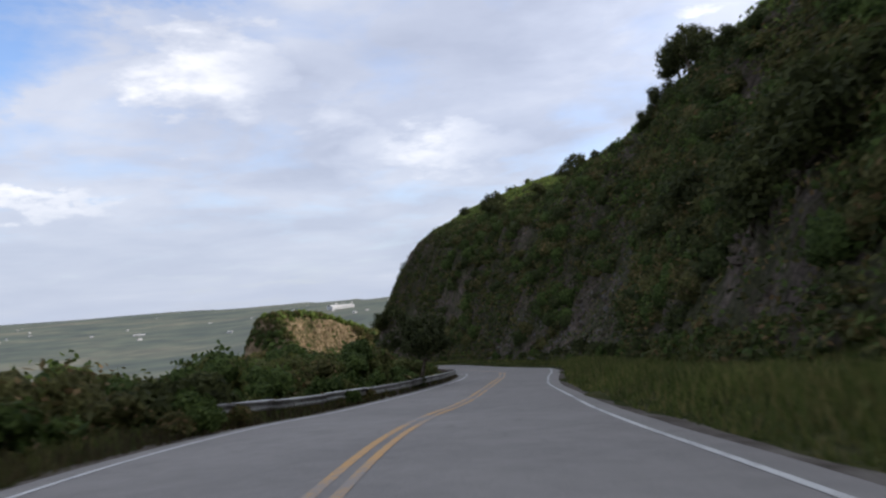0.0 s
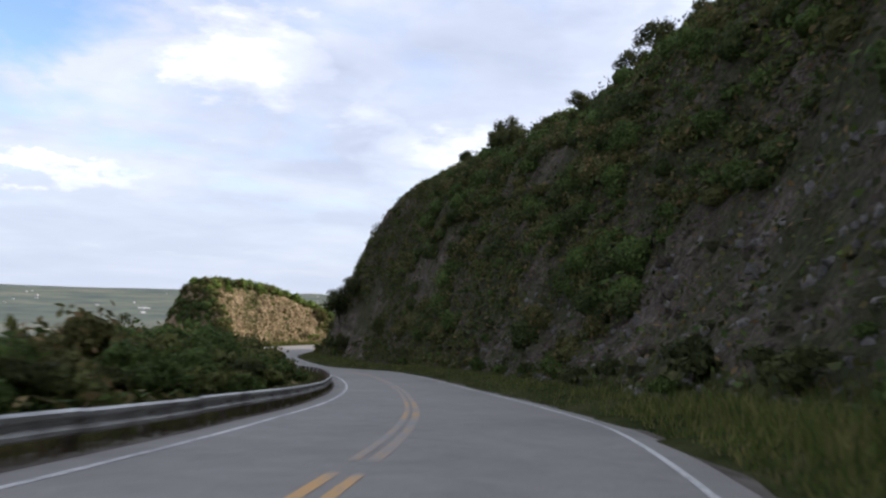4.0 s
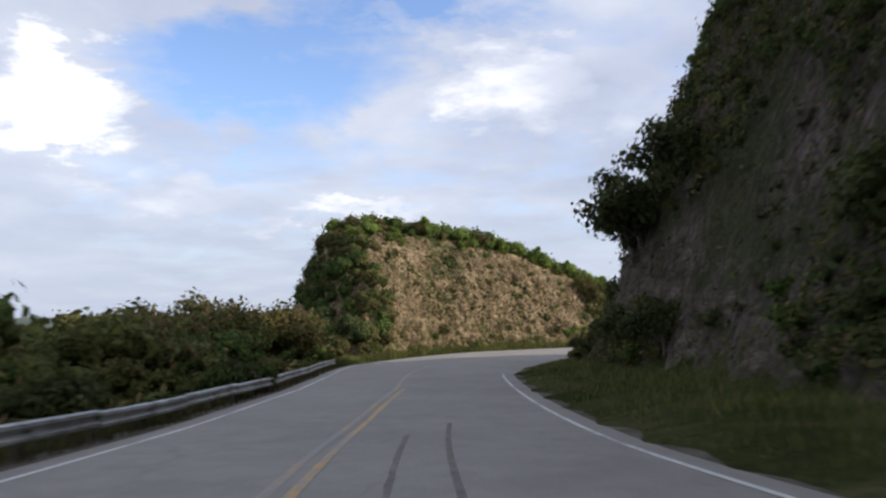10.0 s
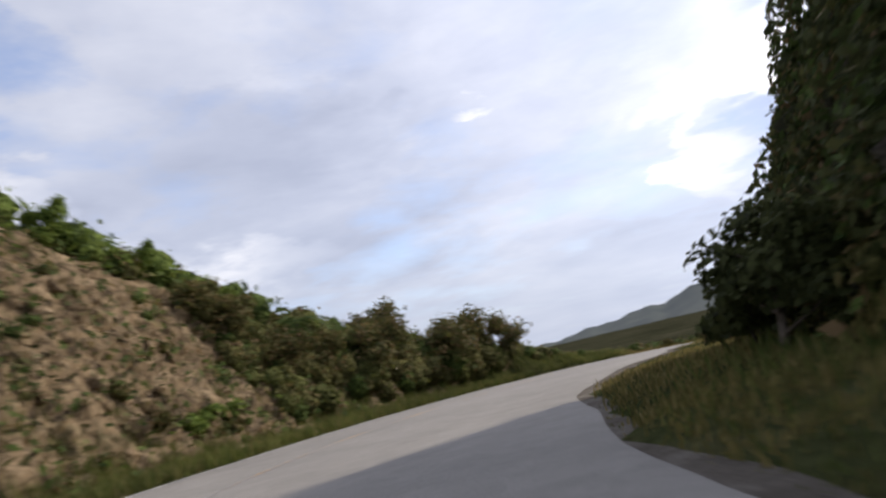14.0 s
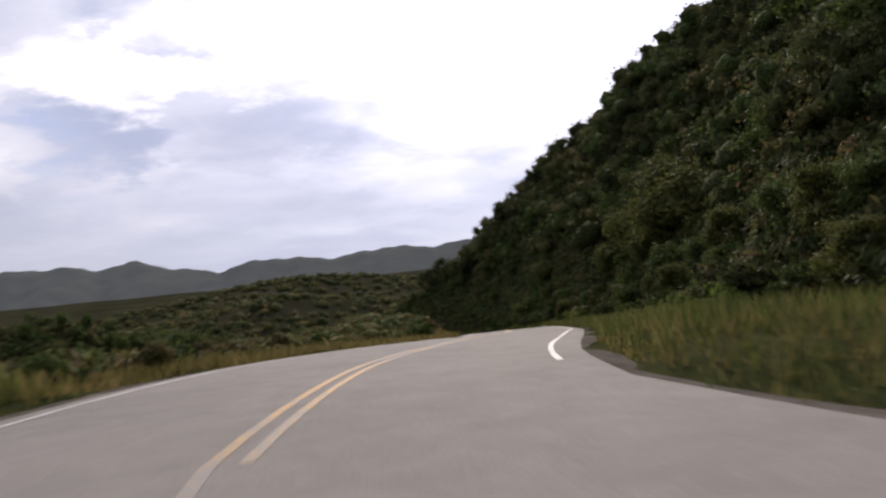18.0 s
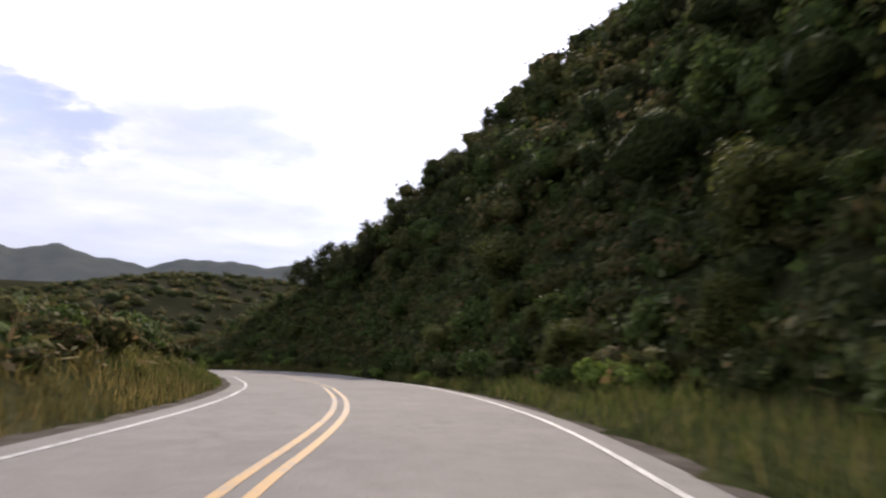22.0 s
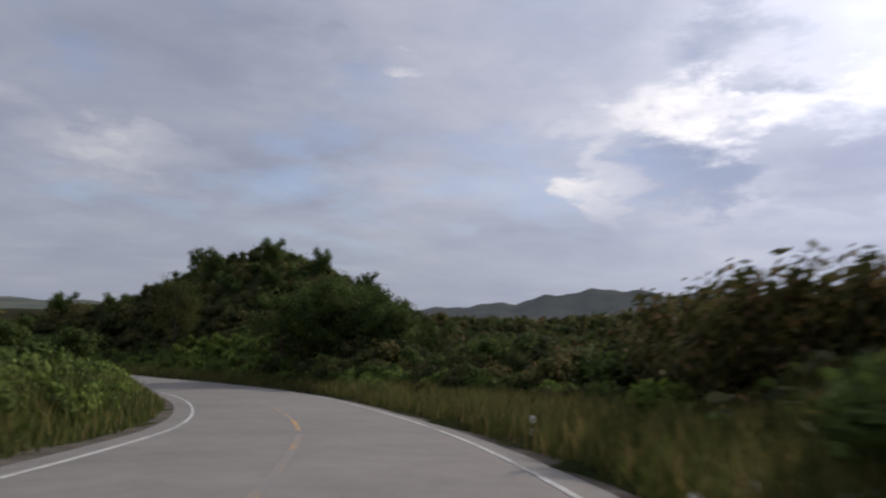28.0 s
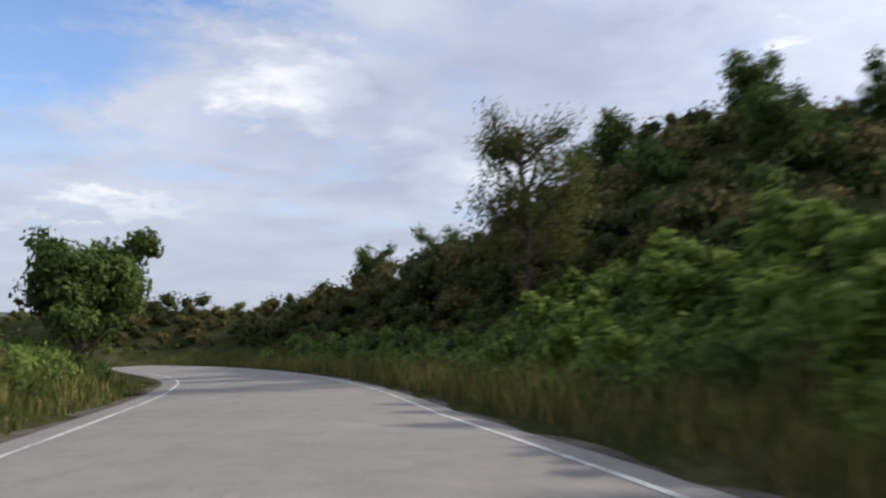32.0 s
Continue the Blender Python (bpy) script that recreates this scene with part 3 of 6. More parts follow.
def ground_z(x, y):
    """Height of the ground sheet at places within its core."""
    i = np.clip(np.searchsorted(GX, x) - 1, 0, len(GX) - 2)
    j = np.clip(np.searchsorted(GY, y) - 1, 0, len(GY) - 2)
    u = (x - GX[i]) / (GX[i + 1] - GX[i])
    v = (y - GY[j]) / (GY[j + 1] - GY[j])
    return GZ[j, i] * (1 - u) * (1 - v) + GZ[j, i + 1] * u * (1 - v) + GZ[j + 1, i] * (1 - u) * v + GZ[j + 1, i + 1] * u * v


def strip(name, offs, lift, mats, a=-1.9, b=38.9, camber=0.0):
    """A band along the road; offs are functions of the station, lift the height over the road."""
    keep = (ST >= a) & (ST <= b)
    r, s, t = RD[keep], ST[keep], RIGHT[keep]
    rows = []
    for k, o in enumerate(offs):
        off = o(s)
        p = np.c_[r[:, :2] + t * off[:, None], r[:, 2] + (lift[k] if hasattr(lift, "__len__") else lift)]
        rows.append(p)
    v = np.stack(rows, 1).reshape(-1, 3)
    return mesh_object(name, v, grid_faces(len(r), len(offs))[:, ::-1], mats)


road = strip("road", [lambda s: LEFT_LINE(s) - 0.7, lambda s: LEFT_LINE(s) - 0.35, lambda s: CENTRE(s), lambda s: RIGHT_LINE(s) + 0.3, lambda s: RIGHT_LINE(s) + 0.62],
             (-0.05, 0.0, 0.03, 0.0, -0.05), (M_ASPHALT,))
tagged(road, "worn grey asphalt two-lane mountain road", "road", kind="structure")


for lo, hi, sign in ((0.5, 0.95, 1), (0.5, 1.3, -1)):
    base_line = RIGHT_LINE if sign > 0 else LEFT_LINE
    wob = lambda s: 0.10 * np.sin(s * 7.0) + 0.04 * np.sin(s * 17.0 + 1)
    offs = [lambda s, f=base_line, k=k, j=j, g=sign: f(s) + g * (k + j * wob(s)) for k, j in ((lo, 0.6), ((lo + hi) / 2, 1), (hi, 1))]
    ob = strip("gravel_shoulder", offs[::sign], (-0.038, -0.045, -0.07)[::sign], (M_SHOULDER,))
    tagged(ob, "dusty grey-brown gravel shoulder beside the asphalt", "shoulder", kind="structure")


def line(name, off, width, mat, a, b, label, lift=0.034):
    ob = strip(name, [lambda s: off(s) - width / 2, lambda s: off(s) + width / 2], lift, (mat,), a, b)
    return tagged(ob, label, "road marking", kind="structure")


line("edge_line_left", LEFT_LINE, 0.10, M_WHITE, -1.9, 38, "worn white edge line on asphalt", 0.009)
line("edge_line_right", RIGHT_LINE, 0.10, M_WHITE, -1.9, 12.9, "worn white edge line on asphalt", 0.009)
line("edge_line_right", RIGHT_LINE, 0.10, M_WHITE, 19.0, 38, "worn white edge line on asphalt", 0.009)
line("centre_line", lambda s: CENTRE(s) + 0.13, 0.12, M_YELLOW_OLD, -1.9, 4.6, "worn orange centre line on asphalt")
line("centre_line", lambda s: CENTRE(s) + 0.1, 0.16, M_YELLOW_FAINT, 4.6, 8.0, "almost worn-off orange centre line on asphalt")
line("centre_line", lambda s: CENTRE(s) - 0.13, 0.13, M_YELLOW_OLD, -1.9, 4.6, "faded orange centre line on asphalt")
line("centre_line", lambda s: CENTRE(s) - 0.13, 0.12, M_YELLOW_FAINT, 4.6, 18.5, "faint orange centre line on asphalt")
line("centre_line", lambda s: CENTRE(s) + 0.13, 0.12, M_YELLOW, 8.0, 12.0, "yellow centre line on asphalt")
line("centre_line", lambda s: CENTRE(s) - 0.13, 0.11, M_YELLOW, 18.5, 24.2, "yellow centre line on asphalt")
line("centre_line", lambda s: CENTRE(s) + 0.13, 0.11, M_YELLOW, 18.5, 26.6, "yellow centre line on asphalt")
line("centre_line", CENTRE, 0.12, M_YELLOW_OLD, 29.2, 29.9, "broken yellow centre line on asphalt")
line("centre_line", CENTRE, 0.12, M_YELLOW_FAINT, 26.6, 29.2, "almost worn-off yellow centre line on asphalt")
line("centre_line", CENTRE, 0.13, M_YELLOW_FAINT, 29.9, 32.5, "faded yellow centre line on asphalt")
M_TYRE = two_scale("tyre_rubber_film", (0.172, 0.163, 0.153), (0.195, 0.185, 0.174), (0.235, 0.222, 0.208), 2.5, 12.0)
for off, a, b in ((-0.45, 10.3, 11.0), (0.25, 10.35, 11.2)):
    line("tyre_mark", lambda s, o=off, a=a: CENTRE(s) + 1.4 + o + 0.18 * (s - a), 0.09, M_TYRE, a, b, "dark tyre mark on the asphalt", 0.024)


# ---------------------------------------------------------------- plants
RNG = np.random.default_rng(7)


def unit(n):
    v = RNG.normal(size=(n, 3))
    return v / np.linalg.norm(v, axis=1)[:, None]


def leaf_quads(centres, normals, length, width):
    """A pointed four-sided leaf at every centre, facing about along its normal."""
    n = len(centres)
    side = np.cross(normals, unit(n))
    side /= np.linalg.norm(side, axis=1)[:, None] + 1e-9
    tip = np.cross(side, normals)
    l, w = (np.broadcast_to(np.asarray(q, float), (n,))[:, None] for q in (length, width))
    v = np.stack([centres - tip * l * 0.5, centres + side * w * 0.5 - tip * l * 0.08, centres + tip * l * 0.5, centres - side * w * 0.5 - tip * l * 0.08], 1)
    return v.reshape(-1, 3), np.arange(n * 4).reshape(-1, 4)


def ball(level):
    bm = bmesh.new()
    bmesh.ops.create_icosphere(bm, subdivisions=level, radius=1.0)
    v = np.array([p.co for p in bm.verts])
    f = np.array([[p.index for p in q.verts] for q in bm.faces])
    bm.free()
    return v, f


BALL = {1: ball(1), 2: ball(2)}


def mounds(places, radii, squash, level):
    """Lumpy closed bodies, one at every place, to stand behind the leaves."""
    bv, bf = BALL[level]
    n, k = len(places), len(bv)
    wob = 1 + 0.30 * np.sin(bv[None, :, 0] * 4 + RNG.uniform(0, 6, (n, 1))) * np.sin(bv[None, :, 1] * 5 + RNG.uniform(0, 6, (n, 1))) + RNG.uniform(-0.16, 0.16, (n, k))
    v = bv[None] * (wob * radii[:, None])[..., None] * np.array([1, 1, squash]) + places[:, None]
    return v.reshape(-1, 3), (bf[None] + (np.arange(n) * k)[:, None, None]).reshape(-1, 3)


def shrub_leaves(places, radii, count, size, squash):
    n = len(places)
    k = n * count
    dirs = unit(k)
    dirs[:, 2] = np.abs(dirs[:, 2]) - 0.25
    rr = np.repeat(radii, count)
    ph = np.repeat(RNG.uniform(0, 6, (n, 2)), count, 0)
    lump = 1 + 0.26 * np.sin(dirs[:, 0] * 5 + ph[:, 0]) * np.cos(dirs[:, 1] * 6 + ph[:, 1])
    reach = RNG.uniform(0.62, 1.07, k) * lump
    c = np.repeat(places, count, 0) + dirs * (rr * reach)[:, None] * np.array([1, 1, squash])
    nn = dirs + 0.7 * unit(k)
    nn /= np.linalg.norm(nn, axis=1)[:, None]
    sz = np.repeat(np.broadcast_to(size, (n,)), count) * RNG.uniform(0.6, 1.35, k)
    return leaf_quads(c, nn, sz, sz * 0.55)


SLOPE = np.hypot(*np.gradient(GZ, GY, GX))


def slope_at(x, y):
    i = np.clip(np.searchsorted(GX, x), 0, len(GX) - 1)
    j = np.clip(np.searchsorted(GY, y), 0, len(GY) - 1)
    return SLOPE[j, i]


def patches(x, y, scale, seed):
    """A soft pattern of patches, -1 to 1."""
    a = np.sin(x / scale + seed) * np.sin(y / (scale * 1.2) + 2 * seed) + 0.6 * np.sin((x + y) / (scale * 0.45) + 3 * seed) * np.sin((x - y) / (scale * 0.5) + seed)
    return a / 1.6


def scatter(area, want):
    """Random places in a box (x0, x1, y0, y1), denser on steep ground, with station and side distance."""
    x, y = RNG.uniform(area[0], area[1], want), RNG.uniform(area[2], area[3], want)
    keep = RNG.random(want) < np.sqrt(1 + slope_at(x, y) ** 2) / 3.2
    x, y = x[keep], y[keep]
    s, d, _ = nearest(x, y)
    return x, y, s, d


def cover(name, label, x, y, radius, leaves, size, mats, squash=0.8, lift=0.3, level=1, most=0.34, clumps=1):
    """Shrubs too many to count, split over the given leaf materials; every mesh holds bodies and leaves."""
    which = RNG.integers(0, len(mats), len(x))
    for m, mat in enumerate(mats):
        k = which == m
        if not k.any():
            continue
        p = np.stack([x[k], y[k], ground_z(x[k], y[k]) + radius[k] * lift], 1)
        r = radius[k]
        if clumps > 1:
            # a large shrub is several lumps of foliage of uneven size
            p, r = np.repeat(p, clumps, 0), np.repeat(r, clumps)
            p = p + unit(len(p)) * (r * 0.55)[:, None] * np.array([1, 1, 0.8])
            r = r * RNG.uniform(0.45, 0.72, len(r))
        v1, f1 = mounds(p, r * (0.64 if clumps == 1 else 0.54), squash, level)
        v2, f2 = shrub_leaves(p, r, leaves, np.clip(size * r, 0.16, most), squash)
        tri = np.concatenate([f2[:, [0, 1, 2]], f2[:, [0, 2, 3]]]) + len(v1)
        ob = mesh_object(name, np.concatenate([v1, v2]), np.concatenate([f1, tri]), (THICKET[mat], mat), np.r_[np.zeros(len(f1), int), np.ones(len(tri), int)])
        tagged(ob, label, "shrubs", kind="stuff")


def blanket(name, label, x, y, size, depth, mats, weights=None, wide=0.6):
    """A mat of single leaves lying over the ground, too many to count."""
    which = RNG.choice(len(mats), len(x), p=weights)
    i = np.clip(np.searchsorted(GX, x), 1, len(GX) - 2)
    j = np.clip(np.searchsorted(GY, y), 1, len(GY) - 2)
    gx = (GZ[j, i + 1] - GZ[j, i - 1]) / (GX[i + 1] - GX[i - 1])
    gy = (GZ[j + 1, i] - GZ[j - 1, i]) / (GY[j + 1] - GY[j - 1])
    nor = np.stack([-gx, -gy, np.ones(len(x))], 1)
    nor /= np.linalg.norm(nor, axis=1)[:, None]
    lump = 0.5 + 0.5 * np.sin(x * 0.9 + 2 * np.sin(y * 0.6)) * np.sin(y * 1.0 + GZ[j, i] * 0.8)
    p = np.stack([x, y, ground_z(x, y)], 1) + nor * (depth * (0.15 + lump * RNG.uniform(0.3, 1.0, len(x))))[:, None]
    nn = nor * 0.8 + unit(len(x)) * 0.9 + np.array([0, 0, 0.25])
    nn /= np.linalg.norm(nn, axis=1)[:, None]
    sz = np.broadcast_to(size, (len(x),)) * RNG.uniform(0.6, 1.4, len(x))
    for m, mat in enumerate(mats):
        k = which == m
        v, f = leaf_quads(p[k], nn[k], sz[k], sz[k] * wide)
        tagged(mesh_object(name, v, f, (mat,), smooth_faces=False), label, "shrubs", kind="stuff")


def on_slope(a, b, lo, hi, want):
    """Random places on the slope between two stations and two side distances, evenly spread over the true surface."""
    x, y, s, d = along_road(want * 2, a, b, lo, hi)
    w = np.sqrt(1 + slope_at(x, y) ** 2)
    k = np.flatnonzero(RNG.random(len(x)) < w / 2.6)[:want]
    return x[k], y[k], s[k], d[k]


def along_road(n, a, b, lo, hi):
    """Random places beside the road between two stations and two side distances (functions of the station)."""
    s = RNG.uniform(a, b, n)
    u = RNG.random(n)
    d = lo(s) * (1 - u) + hi(s) * u
    j = np.clip(np.searchsorted(ST, s), 0, len(ST) - 1)
    j = np.clip(j + RNG.integers(-1, 2, n), 0, len(ST) - 1)
    p = RD[j, :2] + RIGHT[j] * d[:, None] + TAN[j] * RNG.uniform(-0.5, 0.5, n)[:, None]
    return p[:, 0], p[:, 1], s, d


def own(x, y, s, d, tol=0.8):
    """Which of the places belong to their own stretch of road, not to another bend's."""
    s2, d2, _ = nearest(x, y)
    return np.abs(s2 - s) < tol


def bare_rock(x, y, s, d):
    """Patches of the cutting where the rock shows."""
    z = ground_z(x, y)
    p = patches(x + 0.6 * z, y + 0.4 * z, 5.0, 1.0)
    low = np.interp(d - FOOT_R(s), [0, 6, 12], [1.0, 0.6, 0.0])
    cliff = (s > 11.9) & (s < 13.9) & (d < FOOT_R(s) + 2.4 + 0.9 * p) & (d > FOOT_R(s) + 0.4)
    talus = (s > 5.2) & (s < 6.9) & (d < FOOT_R(s) + 6.5 - 2.2 * np.abs(s - 6.0))
    return talus | cliff | (p > 0.60 - 0.55 * low * np.interp(s, [0, 3, 5, 8, 9.5, 12, 14], [0.6, 0.9, 1.0, 0.8, 0.5, 0.7, 0.6]))


def hill_plants():
    out_l = lambda s: LEFT_LINE(s) - 1.0
    # right-hand cutting, first half
    x, y, s, d = on_slope(-1.5, 17.6, lambda s: FOOT_R(s) - 0.4, lambda s: FOOT_R(s) + 11.5, 100000)
    k = ~bare_rock(x, y, s, d) | (RNG.random(len(x)) < 0.25)
    blanket("cutting_creepers", "dark green and brown creepers matted over the cutting", x[k], y[k], np.interp(s[k], [10.5, 11.5], [0.30, 0.22]), 1.0, (M_LEAF_DARK, M_LEAF_OLIVE, M_LEAF), (0.42, 0.40, 0.18))
    x, y, s, d = on_slope(11.0, 16.6, lambda s: FOOT_R(s) - 0.3, lambda s: FOOT_R(s) + 9, 42000)
    k = ~bare_rock(x, y, s, d)
    blanket("cutting_creepers", "dark green small-leaved creepers over the cutting's corner", x[k], y[k], 0.2, 1.0, (M_LEAF_DARK, M_LEAF_OLIVE, M_LEAF), (0.42, 0.40, 0.18))
    x, y, s, d = on_slope(-1.5, 17.6, lambda s: FOOT_R(s) + 8.5, lambda s: FOOT_R(s) + 32, 80000)
    k = own(x, y, s, d, 2.0)
    blanket("hilltop_grass", "green grass over the upper slope", x[k], y[k], 0.55, 0.5, (M_LEAF, M_LEAF_LIME, M_GRASS), (0.25, 0.45, 0.3), 0.3)
    x, y, s, d = on_slope(-1.5, 17.6, lambda s: FOOT_R(s) - 0.3, lambda s: FOOT_R(s) + 4, 1500)
    k = ~bare_rock(x, y, s, d)
    near = s > 11.2
    for side, count, most in ((~near, 60, 0.32), (near, 120, 0.2)):
        kk = k & side
        cover("cutting_foot_shrubs", "dark green shrubs at the foot of the rock cutting", x[kk], y[kk], RNG.uniform(0.35, 0.85, kk.sum()), count, 0.32, (M_LEAF_DARK, M_LEAF, M_LEAF_OLIVE), most=most)
    x, y, s, d = on_slope(-1.5, 17.6, lambda s: FOOT_R(s) + 3, lambda s: FOOT_R(s) + 13, 2300)
    k = ~bare_rock(x, y, s, d)
    near = s > 11.2
    for side, count, most in ((~near, 60, 0.32), (near, 120, 0.2)):
        kk = k & side
        cover("cutting_shrubs", "dark green shrubs clinging to the rock cutting", x[kk], y[kk], RNG.uniform(0.5, 1.0, kk.sum()) ** 2 * 1.9 * np.interp(s[kk], [10, 11.5, 15.5, 17], [1, 0.6, 0.6, 1]), count, 0.27, (M_LEAF_DARK, M_LEAF, M_LEAF_OLIVE), 0.7, 0.1, most=most)
    x, y, s, d = on_slope(-1.5, 10.5, lambda s: FOOT_R(s) + 1.0, lambda s: FOOT_R(s) + 9.5, 1300)
    k = (patches(x, y, 6.0, 4.0) > np.interp(s, [4, 5], [-0.25, -0.1])) & ~bare_rock(x, y, s, d)
    cover("cutting_bushes", "large dark green bushes on ledges of the cutting", x[k], y[k], RNG.uniform(0.9, 2.0, k.sum()), 150, 0.24, (M_LEAF_DARK, M_LEAF, M_LEAF_OLIVE), 0.9, 0.2, level=2)
    x, y, s, d = on_slope(-1.5, 17.6, lambda s: FOOT_R(s) + 11, lambda s: FOOT_R(s) + 34, 900)
    cover("hilltop_shrubs", "green grassy scrub on the upper slope", x, y, RNG.uniform(0.5, 1.1, len(x)), 46, 0.36, (M_LEAF, M_LEAF_LIME, M_LEAF_OLIVE), 0.5, 0.0, 1)
    # right-hand wooded slope, second half
    x, y, s, d = on_slope(17.6, 28.6, lambda s: FOOT_R(s) - 0.4, lambda s: FOOT_R(s) + np.interp(s, [17, 25, 27, 28.6], [26, 26, 15, 7]), 70000)
    blanket("wood_creepers", "dark green leafy undergrowth on the wooded slope", x, y, 0.36, 0.9, (M_LEAF_DARK, M_LEAF, M_LEAF_OLIVE), (0.55, 0.25, 0.2))
    x, y, s, d = on_slope(17.6, 28.6, lambda s: FOOT_R(s) - 0.3, lambda s: FOOT_R(s) + 5, 900)
    cover("wood_edge_shrubs", "dense dark green undergrowth on the wooded slope", x, y, RNG.uniform(0.6, 1.2, len(x)), 76, 0.29, (M_LEAF_DARK, M_LEAF, M_LEAF_OLIVE))
    x, y, s, d = on_slope(17.6, 28.4, lambda s: FOOT_R(s) + 4, lambda s: FOOT_R(s) + np.interp(s, [17, 25, 27, 28.6], [34, 34, 17, 7]), 1350)
    cover("wooded_slope", "dark green wooded hillside with uneven tree tops", x, y, RNG.uniform(1.3, 2.9, len(x)) * np.interp(s, [26.6, 27.5], [1, 0.5]), 46, 0.24, (M_LEAF_DARK, M_LEAF_DARK, M_LEAF, M_LEAF_OLIVE), 1.0, 0.42, clumps=3)
    # scrub falling away on the left of the first half
    x, y, s, d = on_slope(-1, 13.9, lambda s: np.full(len(s), -27.0), lambda s: out_l(s) - 1.6, 1300)
    tall = np.interp(s, [0, 5, 7, 10, 13, 14], [1.45, 1.75, 1.9, 1.85, 1.85, 1.9]) * np.interp(out_l(s) - d, [1.6, 3, 5, 8, 20], [0.4, 0.7, 1.05, 1.25, 1.3]) * np.interp(s, [1.5, 2.6, 4.2, 5], [1.25, 1.36, 1.22, 1.08])
    cover("downhill_scrub", "olive and brown scrub below the guard rail", x, y, RNG.uniform(0.6, 1.15, len(x)) * tall, 62, 0.25, (M_LEAF_OLIVE, M_LEAF_MOSS, M_LEAF), 0.95, 0.6, level=2, clumps=3)
    x, y, s, d = on_slope(-1, 13.9, lambda s: np.full(len(s), -27.0), lambda s: out_l(s) - 1.2, 30000)
    blanket("downhill_grass", "rank olive grass and weeds between the scrub", x, y, 0.40, 0.6, (M_LEAF_OLIVE, M_LEAF, M_LEAF_DRY), (0.55, 0.3, 0.15), 0.35)
    x, y, s, d = on_slope(-1, 13.9, lambda s: np.full(len(s), -75.0), lambda s: np.full(len(s), -26.0), 800)
    cover("lower_scrub", "green scrub on the lower slope", x, y, RNG.uniform(1.2, 2.6, len(x)), 90, 0.2, (M_LEAF_OLIVE, M_LEAF_DARK, M_LEAF_MOSS), 0.9, 0.5, 2, 0.5)
    # the outcrop
    x, y, s, d = scatter((-60, -8, 140, 185), 90000)
    zone = (s > 13.3) & (s < 18.8) & (d < out_l(s) - 0.7) & (d > -36) & ((x + 34.2) * 0.62 + (y - 153.6) * 0.78 > 0.3)
    steep = slope_at(x, y) > 0.75
    high = ground_z(x, y) + 13.5
    end = (x + 34.2) * 0.62 + (y - 153.6) * 0.78 < 3.2
    green = patches(x + 0.5 * high, y, 2.6, 2.0) > np.where(end & (high > 2.5), -0.6, -0.08 - 0.03 * high - np.interp(s, [14.6, 15.2, 16.0], [0, 0.3, 0.85]) - np.interp(high, [6, 9.5], [0, 0.5]))
    face = zone & steep
    k = np.flatnonzero(face & ~green)[:11000]
    blanket("outcrop_dry_creepers", "dry brown grass and creepers over the rock outcrop", x[k], y[k], 0.26, 0.95, (M_LEAF_DRY, M_LEAF_OLIVE, M_LEAF), (0.44, 0.40, 0.16), 0.4)
    k = np.flatnonzero(face & green)[:7000]
    blanket("outcrop_green_creepers", "green creepers on the rock outcrop", x[k], y[k], 0.28, 1.0, (M_LEAF, M_LEAF_OLIVE), (0.5, 0.5), 0.55)
    k = np.flatnonzero(face & green)[-230:]
    cover("outcrop_shrubs", "green shrubs rooted in the outcrop", x[k], y[k], RNG.uniform(0.25, 0.6, len(k)), 60, 0.36, (M_LEAF, M_LEAF_OLIVE), 0.9, 0.2)
    k = np.flatnonzero(zone & ~steep & (s < 17.6) & (high > 1.2))[:520]
    cover("outcrop_top_bushes", "bright green bushes along the top of the outcrop", x[k], y[k], (0.35 + 1.0 * RNG.random(len(k)) ** 1.8), 110, 0.28, (M_LEAF, M_LEAF_LIME, M_LEAF_OLIVE), 1.0, 0.6, level=2)
    k = np.flatnonzero(zone & end & (high > 1.5))[:150]
    cover("outcrop_end_bushes", "green bushes hanging over the outcrop's free end", x[k], y[k], RNG.uniform(0.5, 1.1, len(k)), 84, 0.28, (M_LEAF, M_LEAF_OLIVE), 1.0, 0.3, level=2)
    x, y = RNG.uniform(-52, -31, 900), RNG.uniform(143, 163, 900)
    fs, fd, _ = nearest(x, y)
    k = (fd < LEFT_LINE(fs) - 4.2) & ((x + 34.2) * 0.62 + (y - 153.6) * 0.78 < 0.8)
    k &= np.cumsum(k) < 240
    cover("outcrop_foot_scrub", "brown and green scrub at the outcrop's free end", x[k], y[k], RNG.uniform(0.7, 1.5, k.sum()), 84, 0.24, (M_LEAF_OLIVE, M_LEAF_DARK, M_LEAF), 1.0, 0.7, level=2)
    x, y, s, d = on_slope(16.6, 19.0, lambda s: out_l(s) - 8, lambda s: out_l(s) - 1.6, 420)
    cover("hedge_thicket", "olive and reddish hedge thicket on the bank", x, y, RNG.uniform(0.6, 1.15, len(x)) * np.interp(s, [16.6, 17.2, 18.1, 18.6, 19], [0.7, 1.1, 1.15, 0.6, 0.35]), 84, 0.26, (M_LEAF_OLIVE, M_LEAF, M_LEAF_MOSS, M_LEAF_OLIVE), 1.1, 0.7, level=2)
    x, y = RNG.normal(120, 10, 420), RNG.normal(342, 11, 420)
    ks, kd, _ = nearest(x, y)
    k = kd > 14
    cover("knoll_wood", "dark wood over the knoll", x[k], y[k], RNG.uniform(0.8, 1.7, k.sum()), 70, 0.26, (M_LEAF_DARK, M_LEAF, M_LEAF_OLIVE), 1.0, 0.3)
